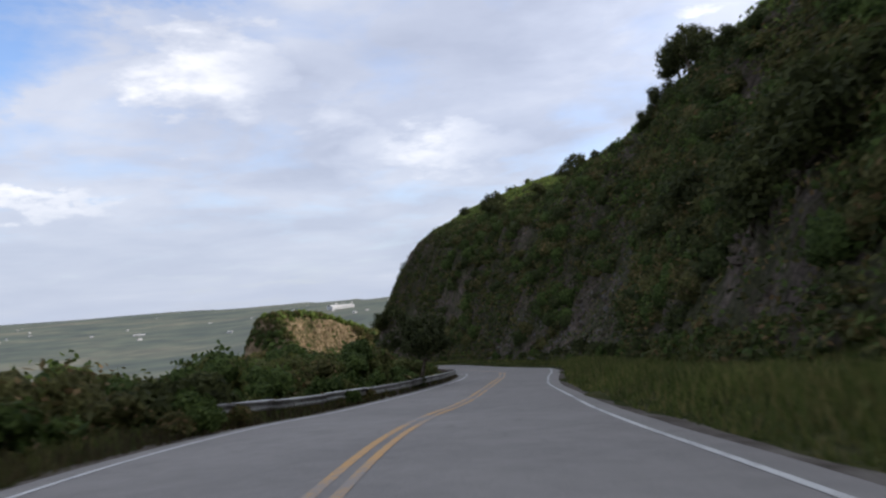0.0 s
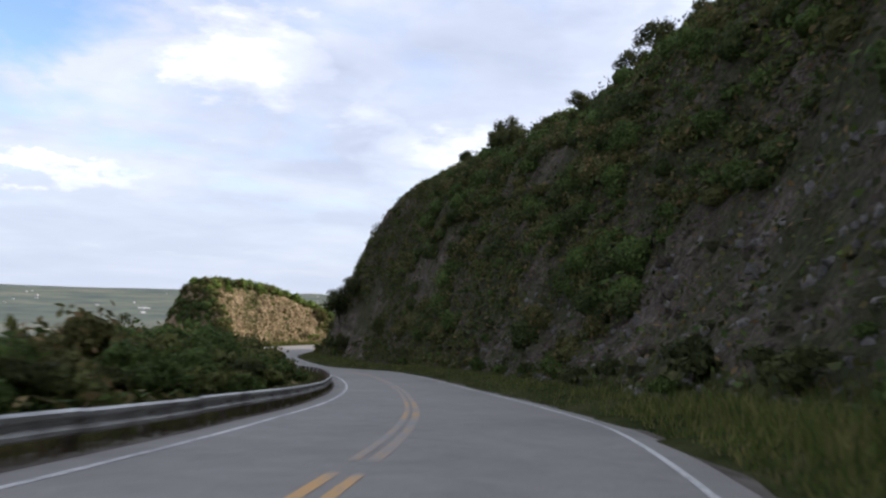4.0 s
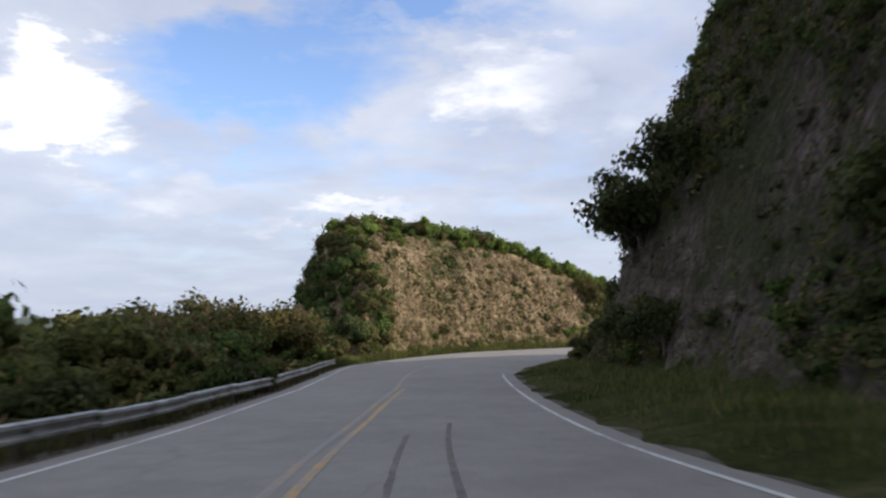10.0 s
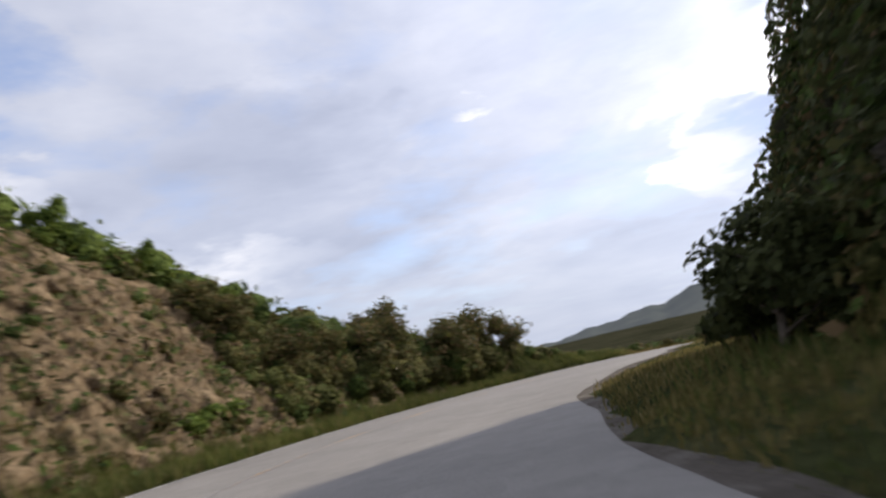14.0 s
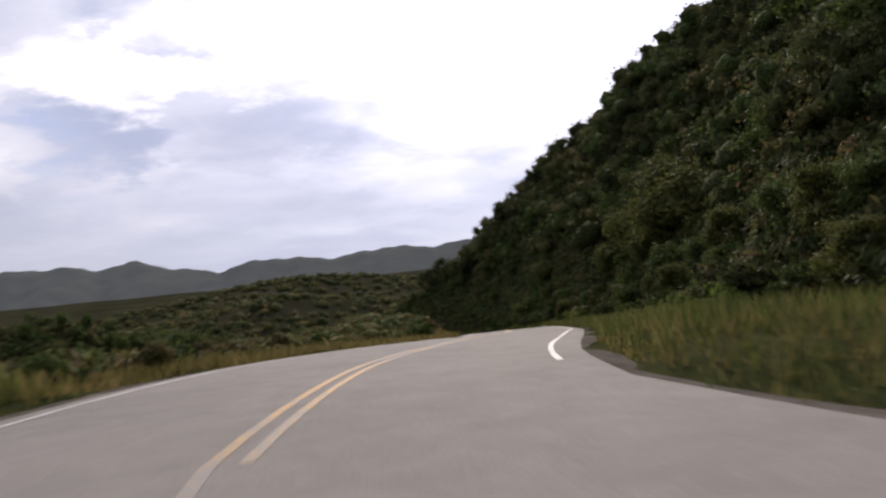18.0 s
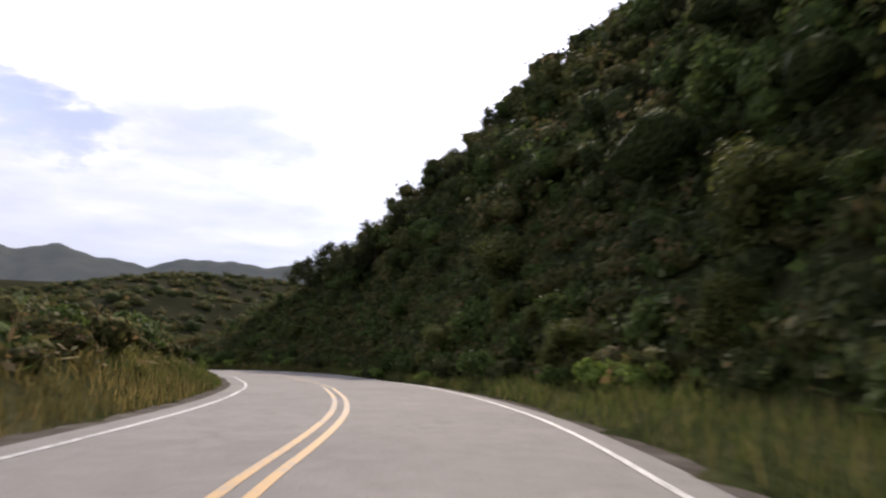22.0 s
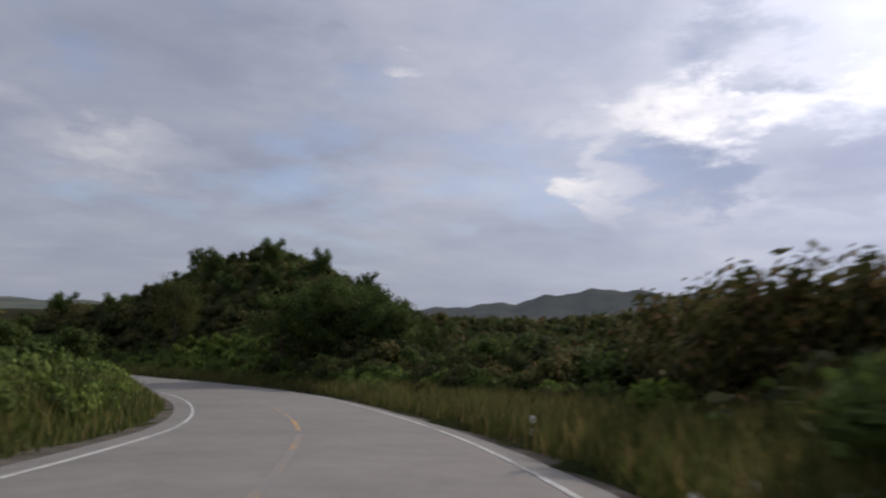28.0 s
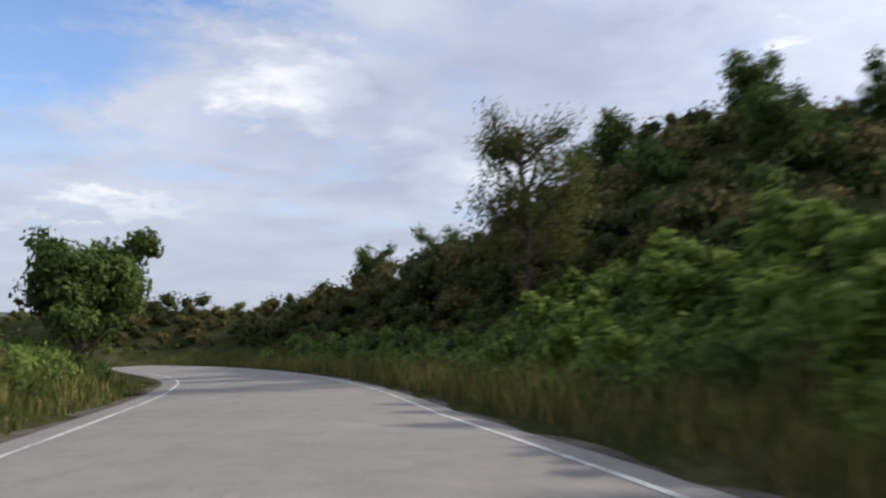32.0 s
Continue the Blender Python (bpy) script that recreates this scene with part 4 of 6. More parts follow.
    # valley on the left of the second half
    x, y, s, d = on_slope(18.6, 26, lambda s: np.full(len(s), -75.0), lambda s: out_l(s) - 2.0, 1500)
    k = own(x, y, s, d, 2.5)
    cover("valley_scrub", "reddish olive scrub falling into the valley", x[k], y[k], RNG.uniform(0.5, 1.2, k.sum()), 48, 0.33, (M_LEAF_OLIVE, M_LEAF_MOSS, M_LEAF_OLIVE), 0.8, 0.3)
    x, y, s, d = on_slope(18.6, 26, lambda s: np.full(len(s), -45.0), lambda s: out_l(s) - 1.5, 22000)
    k = own(x, y, s, d, 2.5)
    blanket("valley_grass", "reddish dry grass on the valley side", x[k], y[k], 0.42, 0.5, (M_LEAF_OLIVE, M_LEAF_DRY, M_LEAF), (0.5, 0.3, 0.2), 0.3)
    x, y, s, d = on_slope(18.4, 23.4, lambda s: out_l(s) - 10, lambda s: out_l(s) - 1.9, 420)
    cover("verge_scrub", "reddish olive scrub along the valley side of the road", x, y, RNG.uniform(0.4, 0.9, len(x)) * np.interp(out_l(s) - d, [1.5, 4, 10], [0.6, 1.0, 1.35]), 110, 0.26, (M_LEAF_OLIVE, M_LEAF, M_LEAF_OLIVE), 0.9, 0.45, level=2, most=0.22)
    x, y, s, d = on_slope(22.6, 28.4, lambda s: out_l(s) - 9, lambda s: out_l(s) - 2.2, 420)
    cover("bank_scrub", "olive green scrub on the bank inside the bend", x, y, RNG.uniform(0.4, 0.85, len(x)) * np.interp(out_l(s) - d, [2, 4, 9], [0.7, 1.1, 1.5]) * np.interp(s, [24.2, 25], [1.35, 1]), 120, 0.26, (M_LEAF_OLIVE, M_LEAF, M_LEAF_OLIVE), 0.9, 0.45, level=2, most=0.2)
    x, y, s, d = scatter((-75, 190, 180, 375), 70000)
    left = out_l(s)
    k = np.flatnonzero((s >= 26) & (d < left - 4.0) & (d > -60))[:800]
    cover("inner_bend_scrub", "green scrub inside the bend", x[k], y[k], RNG.uniform(0.7, 1.5, len(k)) * np.interp(s[k], [30, 32], [1, 0.75]), 66, 0.3, (M_LEAF_OLIVE, M_LEAF), 0.95, 0.4)
    # last stretch, right
    zone = (s > 28.6) & (d > RIGHT_LINE(s) + 3.4)
    k = np.flatnonzero(zone & (d > RIGHT_LINE(s) + 4.2) & (d < 14))[:760]
    tall = RNG.uniform(0.5, 1.0, len(k)) * np.interp(s[k], [29, 30.5, 32, 32.6, 34, 35, 36], [0.9, 1.0, 1.15, 0.75, 0.75, 1.1, 0.9]) * np.interp(d[k], [5.5, 7, 8, 10, 14], [0.55, 0.7, 1.4, 2.0, 2.4])
    for late, mats in ((s[k] < 31.2, (M_LEAF_OLIVE, M_LEAF, M_LEAF_DARK)), ((s[k] >= 31.2) & (d[k] < 6.6), (M_LEAF, M_LEAF_LIME, M_LEAF_LIME)), ((s[k] >= 31.2) & (d[k] >= 6.6), (M_LEAF_DARK, M_LEAF_OLIVE, M_LEAF_DARK))):
        cover("roadside_thicket", "green thicket of shrubs along the road", x[k][late], y[k][late], tall[late], 60, 0.27, mats, 1.0, 0.65, clumps=3)
    wx, wy, ws, wd = along_road(520, 30.6, 36, lambda s: RIGHT_LINE(s) + 1.9, lambda s: RIGHT_LINE(s) + 5.6)
    cover("roadside_weeds", "knee-high to man-high pale green weeds along the road", wx, wy, RNG.uniform(0.25, 0.55, len(wx)) * np.interp(wd - RIGHT_LINE(ws), [1.9, 3.2, 5.6], [0.6, 1.1, 1.6]), 104, 0.3, (M_LEAF_LIME, M_LEAF, M_LEAF_LIME), 1.35, 0.6, level=2, most=0.15)
    wx, wy, ws, wd = along_road(420, 28.8, 34, lambda s: out_l(s) - 4.2, lambda s: out_l(s) - 0.9)
    cover("inner_bend_weeds", "lush bright green weeds inside the bend", wx, wy, RNG.uniform(0.25, 0.5, len(wx)) * np.interp(out_l(ws) - wd, [0.9, 2, 4.2], [0.75, 1.5, 2.1]), 104, 0.3, (M_LEAF_LIME, M_LEAF), 1.3, 0.6, level=2, most=0.15)
    k = np.flatnonzero(zone & (d >= 14) & (d < 75))[:950]
    cover("last_wood", "dark green wood on the rise", x[k], y[k], RNG.uniform(1.0, 1.9, len(k)) * np.interp(s[k], [29, 31, 32.5, 34, 35, 36], [1.5, 1.3, 0.85, 0.9, 1.1, 0.7]), 50, 0.28, (M_LEAF_DARK, M_LEAF, M_LEAF_OLIVE), 1.0, 0.6, clumps=3)
    k = np.flatnonzero(zone & (d < 60))[:16000]
    blanket("thicket_floor", "weeds and low leaves under the thicket", x[k], y[k], 0.5, 0.7, (M_LEAF_OLIVE, M_LEAF_DARK, M_LEAF))
    # far scrub, east and ahead
    fx, fy, fs, fd = scatter((100, 420, 120, 620), 16000)
    k = np.flatnonzero(np.abs(fd) > 60)[:4200]
    cover("far_woods", "dark far woods in the valley", fx[k], fy[k], RNG.uniform(1.8, 3.6, len(k)), 10, 0.5, (M_LEAF_DARK, M_LEAF_OLIVE), 0.7, 0.2, 1, 2.0)
    fx, fy, fs, fd = scatter((-330, 100, 200, 650), 9000)
    k = np.flatnonzero(np.abs(fd) > 75)[:1300]
    cover("far_woods", "dark far woods beyond the road", fx[k], fy[k], RNG.uniform(1.8, 3.2, len(k)), 10, 0.5, (M_LEAF_DARK, M_LEAF_OLIVE), 0.7, 0.2, 1, 2.0)


hill_plants()


def blades(name, label, x, y, height, mat, lean=0.35, width=0.014):
    """Single grass blades: a bent strip of two faces each."""
    n = len(x)
    z = ground_z(x, y) - 0.03
    a = RNG.uniform(0, 2 * np.pi, n)
    w = np.stack([np.cos(a), np.sin(a), 0 * a], 1) * width * RNG.uniform(0.6, 1.4, n)[:, None]
    b = RNG.uniform(0, 2 * np.pi, n)
    bend = np.stack([np.cos(b), np.sin(b), 0 * b], 1) * (height * lean * RNG.uniform(0.2, 1.6, n))[:, None]
    p = np.stack([x, y, z], 1)
    up = np.array([0, 0, 1.0])
    m = p + up * (height * 0.6)[:, None] + bend * 0.35
    t = p + up * height[:, None] + bend
    v = np.stack([p - w, p + w, m + w * 0.8, m - w * 0.8, t], 1).reshape(-1, 3)
    i = np.arange(n)[:, None] * 5
    f = np.concatenate([i + [0, 1, 2], i + [0, 2, 3], i + [3, 2, 4]])
    ob = mesh_object(name, v, f, (mat,), smooth_faces=False)
    return tagged(ob, label, "grass", kind="stuff")


def verge_grass():
    out_r = lambda s: RIGHT_LINE(s) + np.where((s > 15.3) & (s < 18), np.interp(s, [15.3, 16.2, 16.8, 17.25, 18], [1.0, 1.5, 2.0, 5.0, 1.0]), 0.9)
    out_l = lambda s: LEFT_LINE(s) - 1.0
    x, y, s, d = along_road(34000, 0.3, 15, out_r, lambda s: FOOT_R(s) + 0.6)
    k = np.clip(d - out_r(s), 0, 2) / 2
    blades("verge_grass", "green verge grass between road and cutting", x, y, RNG.uniform(0.1, 0.32, len(x)) * (0.4 + 0.9 * k), M_GRASS)
    x, y, s, d = along_road(32000, -0.6, 5.5, out_r, lambda s: FOOT_R(s) + 0.6)
    blades("rank_verge_grass", "rank dark green verge grass", x, y, RNG.uniform(0.2, 0.55, len(x)) * (0.35 + 0.8 * np.clip(d - out_r(s), 0, 1.5) / 1.5), M_GRASS, width=0.018)
    x, y, s, d = along_road(26000, 14.4, 19.5, out_r, lambda s: FOOT_R(s) + 0.6)
    blades("dry_verge_grass", "dry straw-coloured verge grass", x, y, RNG.uniform(0.06, 0.22, len(x)) * np.interp(s, [15.5, 16, 18, 18.6], [1, 0.6, 0.6, 1]), M_GRASS_DRY)
    x, y, s, d = along_road(26000, 18.5, 28.8, out_r, lambda s: FOOT_R(s) + 1.0)
    blades("wood_edge_grass", "tall green and straw grass at the foot of the wood", x, y, RNG.uniform(0.15, 0.55, len(x)), M_GRASS)
    x, y, s, d = along_road(22000, 28.0, 37, out_r, lambda s: out_r(s) + 4.0)
    blades("roadside_grass", "tall mixed roadside grass", x, y, RNG.uniform(0.25, 0.8, len(x)), M_GRASS)
    x, y, s, d = along_road(22000, 26.5, 36, out_r, lambda s: out_r(s) + 5.0)
    blades("dry_roadside_grass", "dry roadside grass", x, y, RNG.uniform(0.25, 0.8, len(x)), M_GRASS_DRY)
    x, y, s, d = along_road(16000, 0.3, 13.6, lambda s: out_l(s) - 2.0, lambda s: out_l(s) - 0.2)
    blades("rail_grass", "rank grass round the guard rail", x, y, RNG.uniform(0.08, 0.4, len(x)), M_GRASS)
    x, y, s, d = along_road(15000, 0.5, 13.6, lambda s: LEFT_LINE(s) - 1.6, lambda s: LEFT_LINE(s) - 0.72)
    blades("rail_weeds", "dry brown and green weeds under the guard rail", x, y, RNG.uniform(0.12, 0.46, len(x)) * np.interp(LEFT_LINE(s) - d, [0.72, 1.0, 1.6], [0.4, 0.9, 1.1]), M_WEED, width=0.016)
    x, y, s, d = along_road(42000, 13.2, 19.0, lambda s: out_l(s) - 2.6, lambda s: out_l(s) - 0.25)
    blades("outcrop_verge_grass", "bright sunlit grass at the foot of the outcrop", x, y, RNG.uniform(0.15, 0.6, len(x)), M_GRASS)
    x, y, s, d = along_road(16000, 19.0, 24, lambda s: out_l(s) - 4.0, out_l)
    blades("valley_verge_grass", "dry grass at the valley side", x, y, RNG.uniform(0.12, 0.45, len(x)), M_GRASS_DRY)
    x, y, s, d = along_road(34000, 23.5, 34, lambda s: out_l(s) - 4.5, out_l)
    blades("inner_bend_grass", "tall lush green grass inside the bend", x, y, RNG.uniform(0.3, 1.1, len(x)) * np.interp(out_l(s) - d, [0, 1.2, 4], [0.35, 0.9, 1.1]) * np.interp(s, [24, 27.5], [0.45, 1]), M_GRASS, width=0.02)


verge_grass()


# ---------------------------------------------------------------- rocks
def rocks(name, label, x, y, size, mat, sink=0.25):
    bv, bf = BALL[1]
    n = len(x)
    jag = 1 + RNG.uniform(-0.38, 0.38, (n, len(bv)))
    st = RNG.uniform(0.6, 1.4, (n, 1, 3))
    p = np.stack([x, y, ground_z(x, y) - size * sink + 0.2 * size], 1)
    v = bv[None] * (jag * size[:, None])[..., None] * st + p[:, None]
    f = (bf[None] + (np.arange(n) * len(bv))[:, None, None]).reshape(-1, 3)
    ob = mesh_object(name, v.reshape(-1, 3), f, (mat,), smooth_faces=False)
    return tagged(ob, label, "rocks", kind="stuff")


def skin(name, label, p, rows, cols, nor, amp, fade, mat, scale, sharp, base):
    """A finely broken rock face over the ground sheet: places, outward normals and relief in metres."""
    h = np.empty(len(p))
    for q, a in enumerate(p):
        u = noise.noise(Vector(a * scale))
        w = noise.noise(Vector((a[0] * scale * 2.7, a[1] * scale * 2.7, a[2] * scale * 1.1)))
        c = noise.voronoi(Vector((a[0] * scale * 2.2, a[1] * scale * 2.2, a[2] * scale * 1.5)))[0]
        h[q] = base + 0.6 * u + 0.35 * (1 - 2 * abs(w)) + sharp * (c[1] - c[0])
    p = p + nor * (amp * h * fade - 0.15 * (1 - fade))[:, None]
    ob = mesh_object(name, p, grid_faces(rows, cols), (mat,), smooth_faces=False)
    return tagged(ob, label, "rock face", kind="structure")


def cutting_skin():
    n = np.flatnonzero((ST > 0.5) & (ST < 15.2))
    st, cols = ST[n], 34
    u = np.linspace(0, 1, cols)
    d = FOOT_R(st)[:, None] - 0.3 + u[None] * 11.5
    x = RD[n, 0][:, None] + RIGHT[n, 0][:, None] * d
    y = RD[n, 1][:, None] + RIGHT[n, 1][:, None] * d
    # twice as fine along the road
    mid = lambda a: np.concatenate([np.stack([a[:-1], (a[:-1] + a[1:]) / 2], 1).reshape(-1, cols), a[-1:]])
    x, y = mid(x), mid(y)
    z = ground_z(x.ravel(), y.ravel())
    side = mid(np.broadcast_to(RIGHT[n, 0][:, None], (len(n), cols))), mid(np.broadcast_to(RIGHT[n, 1][:, None], (len(n), cols)))
    nor = np.stack([-side[0].ravel(), -side[1].ravel(), np.full(x.size, 0.5)], 1) / 1.12
    fade = np.broadcast_to(smooth(u / 0.08) * smooth((1 - u) / 0.15), x.shape).ravel()
    skin("wall_cutting", "dark angular rock of the road cutting", np.stack([x.ravel(), y.ravel(), z], 1), x.shape[0], cols, nor, 0.8, fade, M_ROCK, 0.45, 0.5, -0.28)


def outcrop_skin():
    n = np.flatnonzero((ST > 13.3) & (ST < 18.4))
    st, cols = ST[n], 40
    u = np.linspace(0, 1, cols)
    e = LEFT_LINE(st)[:, None] - 2.3 - u[None] * 6.4
    fine = np.linspace(0, len(n) - 1, len(n) * 3)
    lerp = lambda a: np.stack([np.interp(fine, np.arange(len(n)), a[:, k]) for k in range(a.shape[1])], 1)
    x = lerp(RD[n, 0][:, None] + RIGHT[n, 0][:, None] * e)
    y = lerp(RD[n, 1][:, None] + RIGHT[n, 1][:, None] * e)
    z = ground_z(x.ravel(), y.ravel())
    sx, sy = lerp(np.repeat(RIGHT[n, :1], cols, 1)), lerp(np.repeat(RIGHT[n, 1:], cols, 1))
    nor = np.stack([sx.ravel(), sy.ravel(), np.full(x.size, 0.5)], 1) / 1.12
    inside = ((x + 34.2) * 0.62 + (y - 153.6) * 0.78).ravel()
    fade = np.broadcast_to(smooth(u / 0.1) * smooth((1 - u) / 0.2), x.shape).ravel() * smooth((inside - 0.6) / 1.5) * smooth((TALL_L(np.interp(fine, np.arange(len(n)), st))[:, None] + 0 * x).ravel() / 2.5)
    skin("wall_outcrop", "sunlit brown jagged rock of the outcrop", np.stack([x.ravel(), y.ravel(), z], 1), x.shape[0], cols, nor, 0.75, fade, M_TUFF, 0.8, 0.7, -0.1)


def rock_faces():
    x, y, s, d = scatter((-60, 40, -40, 200), 110000)
    k = np.flatnonzero((s < 17) & (d > FOOT_R(s)) & (d < FOOT_R(s) + 11) & (slope_at(x, y) > 0.8) & (patches(x, y, 6.0, 1.0) > 0.05))[:900]
    rocks("cutting_rocks", "dark angular rock of the road cutting", x[k], y[k], RNG.uniform(0.2, 0.55, len(k)), M_ROCK)
    k = np.flatnonzero((s > 4.5) & (s < 8.2) & (d > FOOT_R(s) - 0.5) & (d < FOOT_R(s) + 6.5 - 2.2 * np.abs(s - 6.0)))[:1500]
    rocks("rubble", "grey fallen rubble at the foot of the cutting", x[k], y[k], RNG.uniform(0.08, 0.28, len(k)), M_RUBBLE)
    k = np.flatnonzero((s > 13.6) & (s < 18) & (d < LEFT_LINE(s) - 1.5) & (d > -30) & (slope_at(x, y) > 0.7))[:900]
    rocks("outcrop_rocks", "sunlit brown jagged rock of the outcrop", x[k], y[k], RNG.uniform(0.12, 0.42, len(k)), M_TUFF)


M_RUBBLE = two_scale("rubble_stone", (0.085, 0.078, 0.072), (0.14, 0.13, 0.12), (0.21, 0.195, 0.178), 0.9, 8.0)
rock_faces()
cutting_skin()
outcrop_skin()


# ---------------------------------------------------------------- things
def part(name, ob, parent, label=""):
    ob.name = name
    ob.parent = parent
    if label:
        tagged(ob, label)
    return ob


def tube(points, radii, sides=7):
    """A tapered tube round a line of points."""
    p = np.asarray(points, float)
    r = np.asarray(radii, float)
    t = np.gradient(p, axis=0)
    t /= np.linalg.norm(t, axis=1)[:, None] + 1e-9
    a = np.cross(t, [0.31, 0.17, 0.93])
    a /= np.linalg.norm(a, axis=1)[:, None] + 1e-9
    b = np.cross(t, a)
    w = np.linspace(0, 2 * np.pi, sides, endpoint=False)
    v = p[:, None] + r[:, None, None] * (np.cos(w)[None, :, None] * a[:, None] + np.sin(w)[None, :, None] * b[:, None])
    i = np.arange(len(p) - 1)[:, None] * sides
    j, k = np.arange(sides)[None], (np.arange(sides)[None] + 1) % sides
    f = np.stack([i + j, i + k, i + sides + k, i + sides + j], -1).reshape(-1, 4)
    return v.reshape(-1, 3), f


def joined(pieces):
    vs, fs, n = [], [], 0
    for v, f in pieces:
        vs.append(v)
        fs.append(f + n)
        n += len(v)
    return np.concatenate(vs), np.concatenate(fs)


def limb(start, way, length, bend, steps=5):
    pts = [np.array(start, float)]
    way = np.array(way, float) / np.linalg.norm(way)
    for _ in range(steps):
        way = way + np.array([0, 0, bend]) / steps + unit(1)[0] * 0.12
        way /= np.linalg.norm(way)
        pts.append(pts[-1] + way * length / steps)
    return np.array(pts)


def make_tree(name, label, height, spread, trunk_r, mat, leaf, clump_leaves, limbs=7, fork=0.4, clump=0.55, twigs=3, lean=0.1, flat=0.75):
    """A tree of height and crown radius in metres: trunk with limbs, and a crown of leaf clumps."""
    thing = tagged(new(name), label, "tree", "roadside trees")
    ends, branches = [], []
    stem = limb((0, 0, -0.3), (lean, lean * 0.4, 1), height * 0.72, 0.2, 7)
    trunk = tube(stem, np.linspace(trunk_r, trunk_r * 0.35, len(stem)), 8)
    ends.append(stem[-1])
    for q in range(limbs):
        u = fork + (1 - fork) * (q + 0.5) / limbs
        at = stem[min(int(u * 7), 6)]
        ang = q * 2.4 + RNG.uniform(-0.4, 0.4)
        rise = RNG.uniform(0.35, 0.9)
        way = (math.cos(ang), math.sin(ang), rise)
        ln = spread * RNG.uniform(0.7, 1.1) * (1.15 - 0.45 * u)
        br = limb(at, way, ln, 0.45)
        wood = []
        branches.append(wood)
        wood.append(tube(br, np.linspace(trunk_r * 0.42, trunk_r * 0.12, len(br)), 6))
        ends.append(br[-1])
        for _ in range(twigs):
            k = RNG.integers(2, 6)
            tw = limb(br[k], unit(1)[0] + np.array(way) * 0.6 + np.array([0, 0, 0.3]), ln * RNG.uniform(0.3, 0.55), 0.3, 3)
            wood.append(tube(tw, np.linspace(trunk_r * 0.15, trunk_r * 0.05, len(tw)), 4))
            ends.append(tw[-1])
            ends.append(tw[1])
    part("trunk", mesh_object("trunk", *trunk, (M_BARK,)), thing)
    for wood in branches:
        part("branch", mesh_object("branch", *joined(wood), (M_BARK,)), thing)
    ends = np.array(ends)
    k = len(ends) * clump_leaves
    dirs = unit(k)
    off = dirs * (RNG.random(k) ** 0.45 * clump * spread * RNG.uniform(0.5, 0.9, len(ends)).repeat(clump_leaves))[:, None] * np.array([1, 1, flat])
    nn = dirs + 0.8 * unit(k) + np.array([0, 0, 0.4])
    nn /= np.linalg.norm(nn, axis=1)[:, None]
    sz = leaf * RNG.uniform(0.6, 1.35, k)
    v, f = leaf_quads(ends.repeat(clump_leaves, 0) + off, nn, sz, sz * 0.55)
    part("crown", mesh_object("crown", v, f, (mat,), smooth_faces=False), thing)
    return thing


def put(thing, x, y, turn=0.0, size=1.0, sink=0.1, label="", first=False):
    z = float(ground_z(np.array([x]), np.array([y]))[0]) - sink
    m = pose(x, y, z, 0, 0, turn) @ Matrix.Scale(size, 4)
    if first:
        thing.matrix_basis = m
        ob = thing
    else:
        ob = copy_thing(thing, m)
    if label:
        tagged(ob, label)
    return ob


def place(station, d):
    j = int(np.clip(np.searchsorted(ST, station), 0, len(ST) - 1))
    p = RD[j, :2] + RIGHT[j] * d
    return float(p[0]), float(p[1])


def put_many(thing, spots, sizes, sink=0.1, base=None):
    """The first stands at its own size, every copy at its size times base."""
    f = 1.0 if base is None else base / float(sizes[0])
    for n, ((s, d), k) in enumerate(zip(spots, sizes)):
        x, y = place(s, d)
        put(thing, x, y, RNG.uniform(0, 360), k if n == 0 else k * f, sink, first=n == 0)


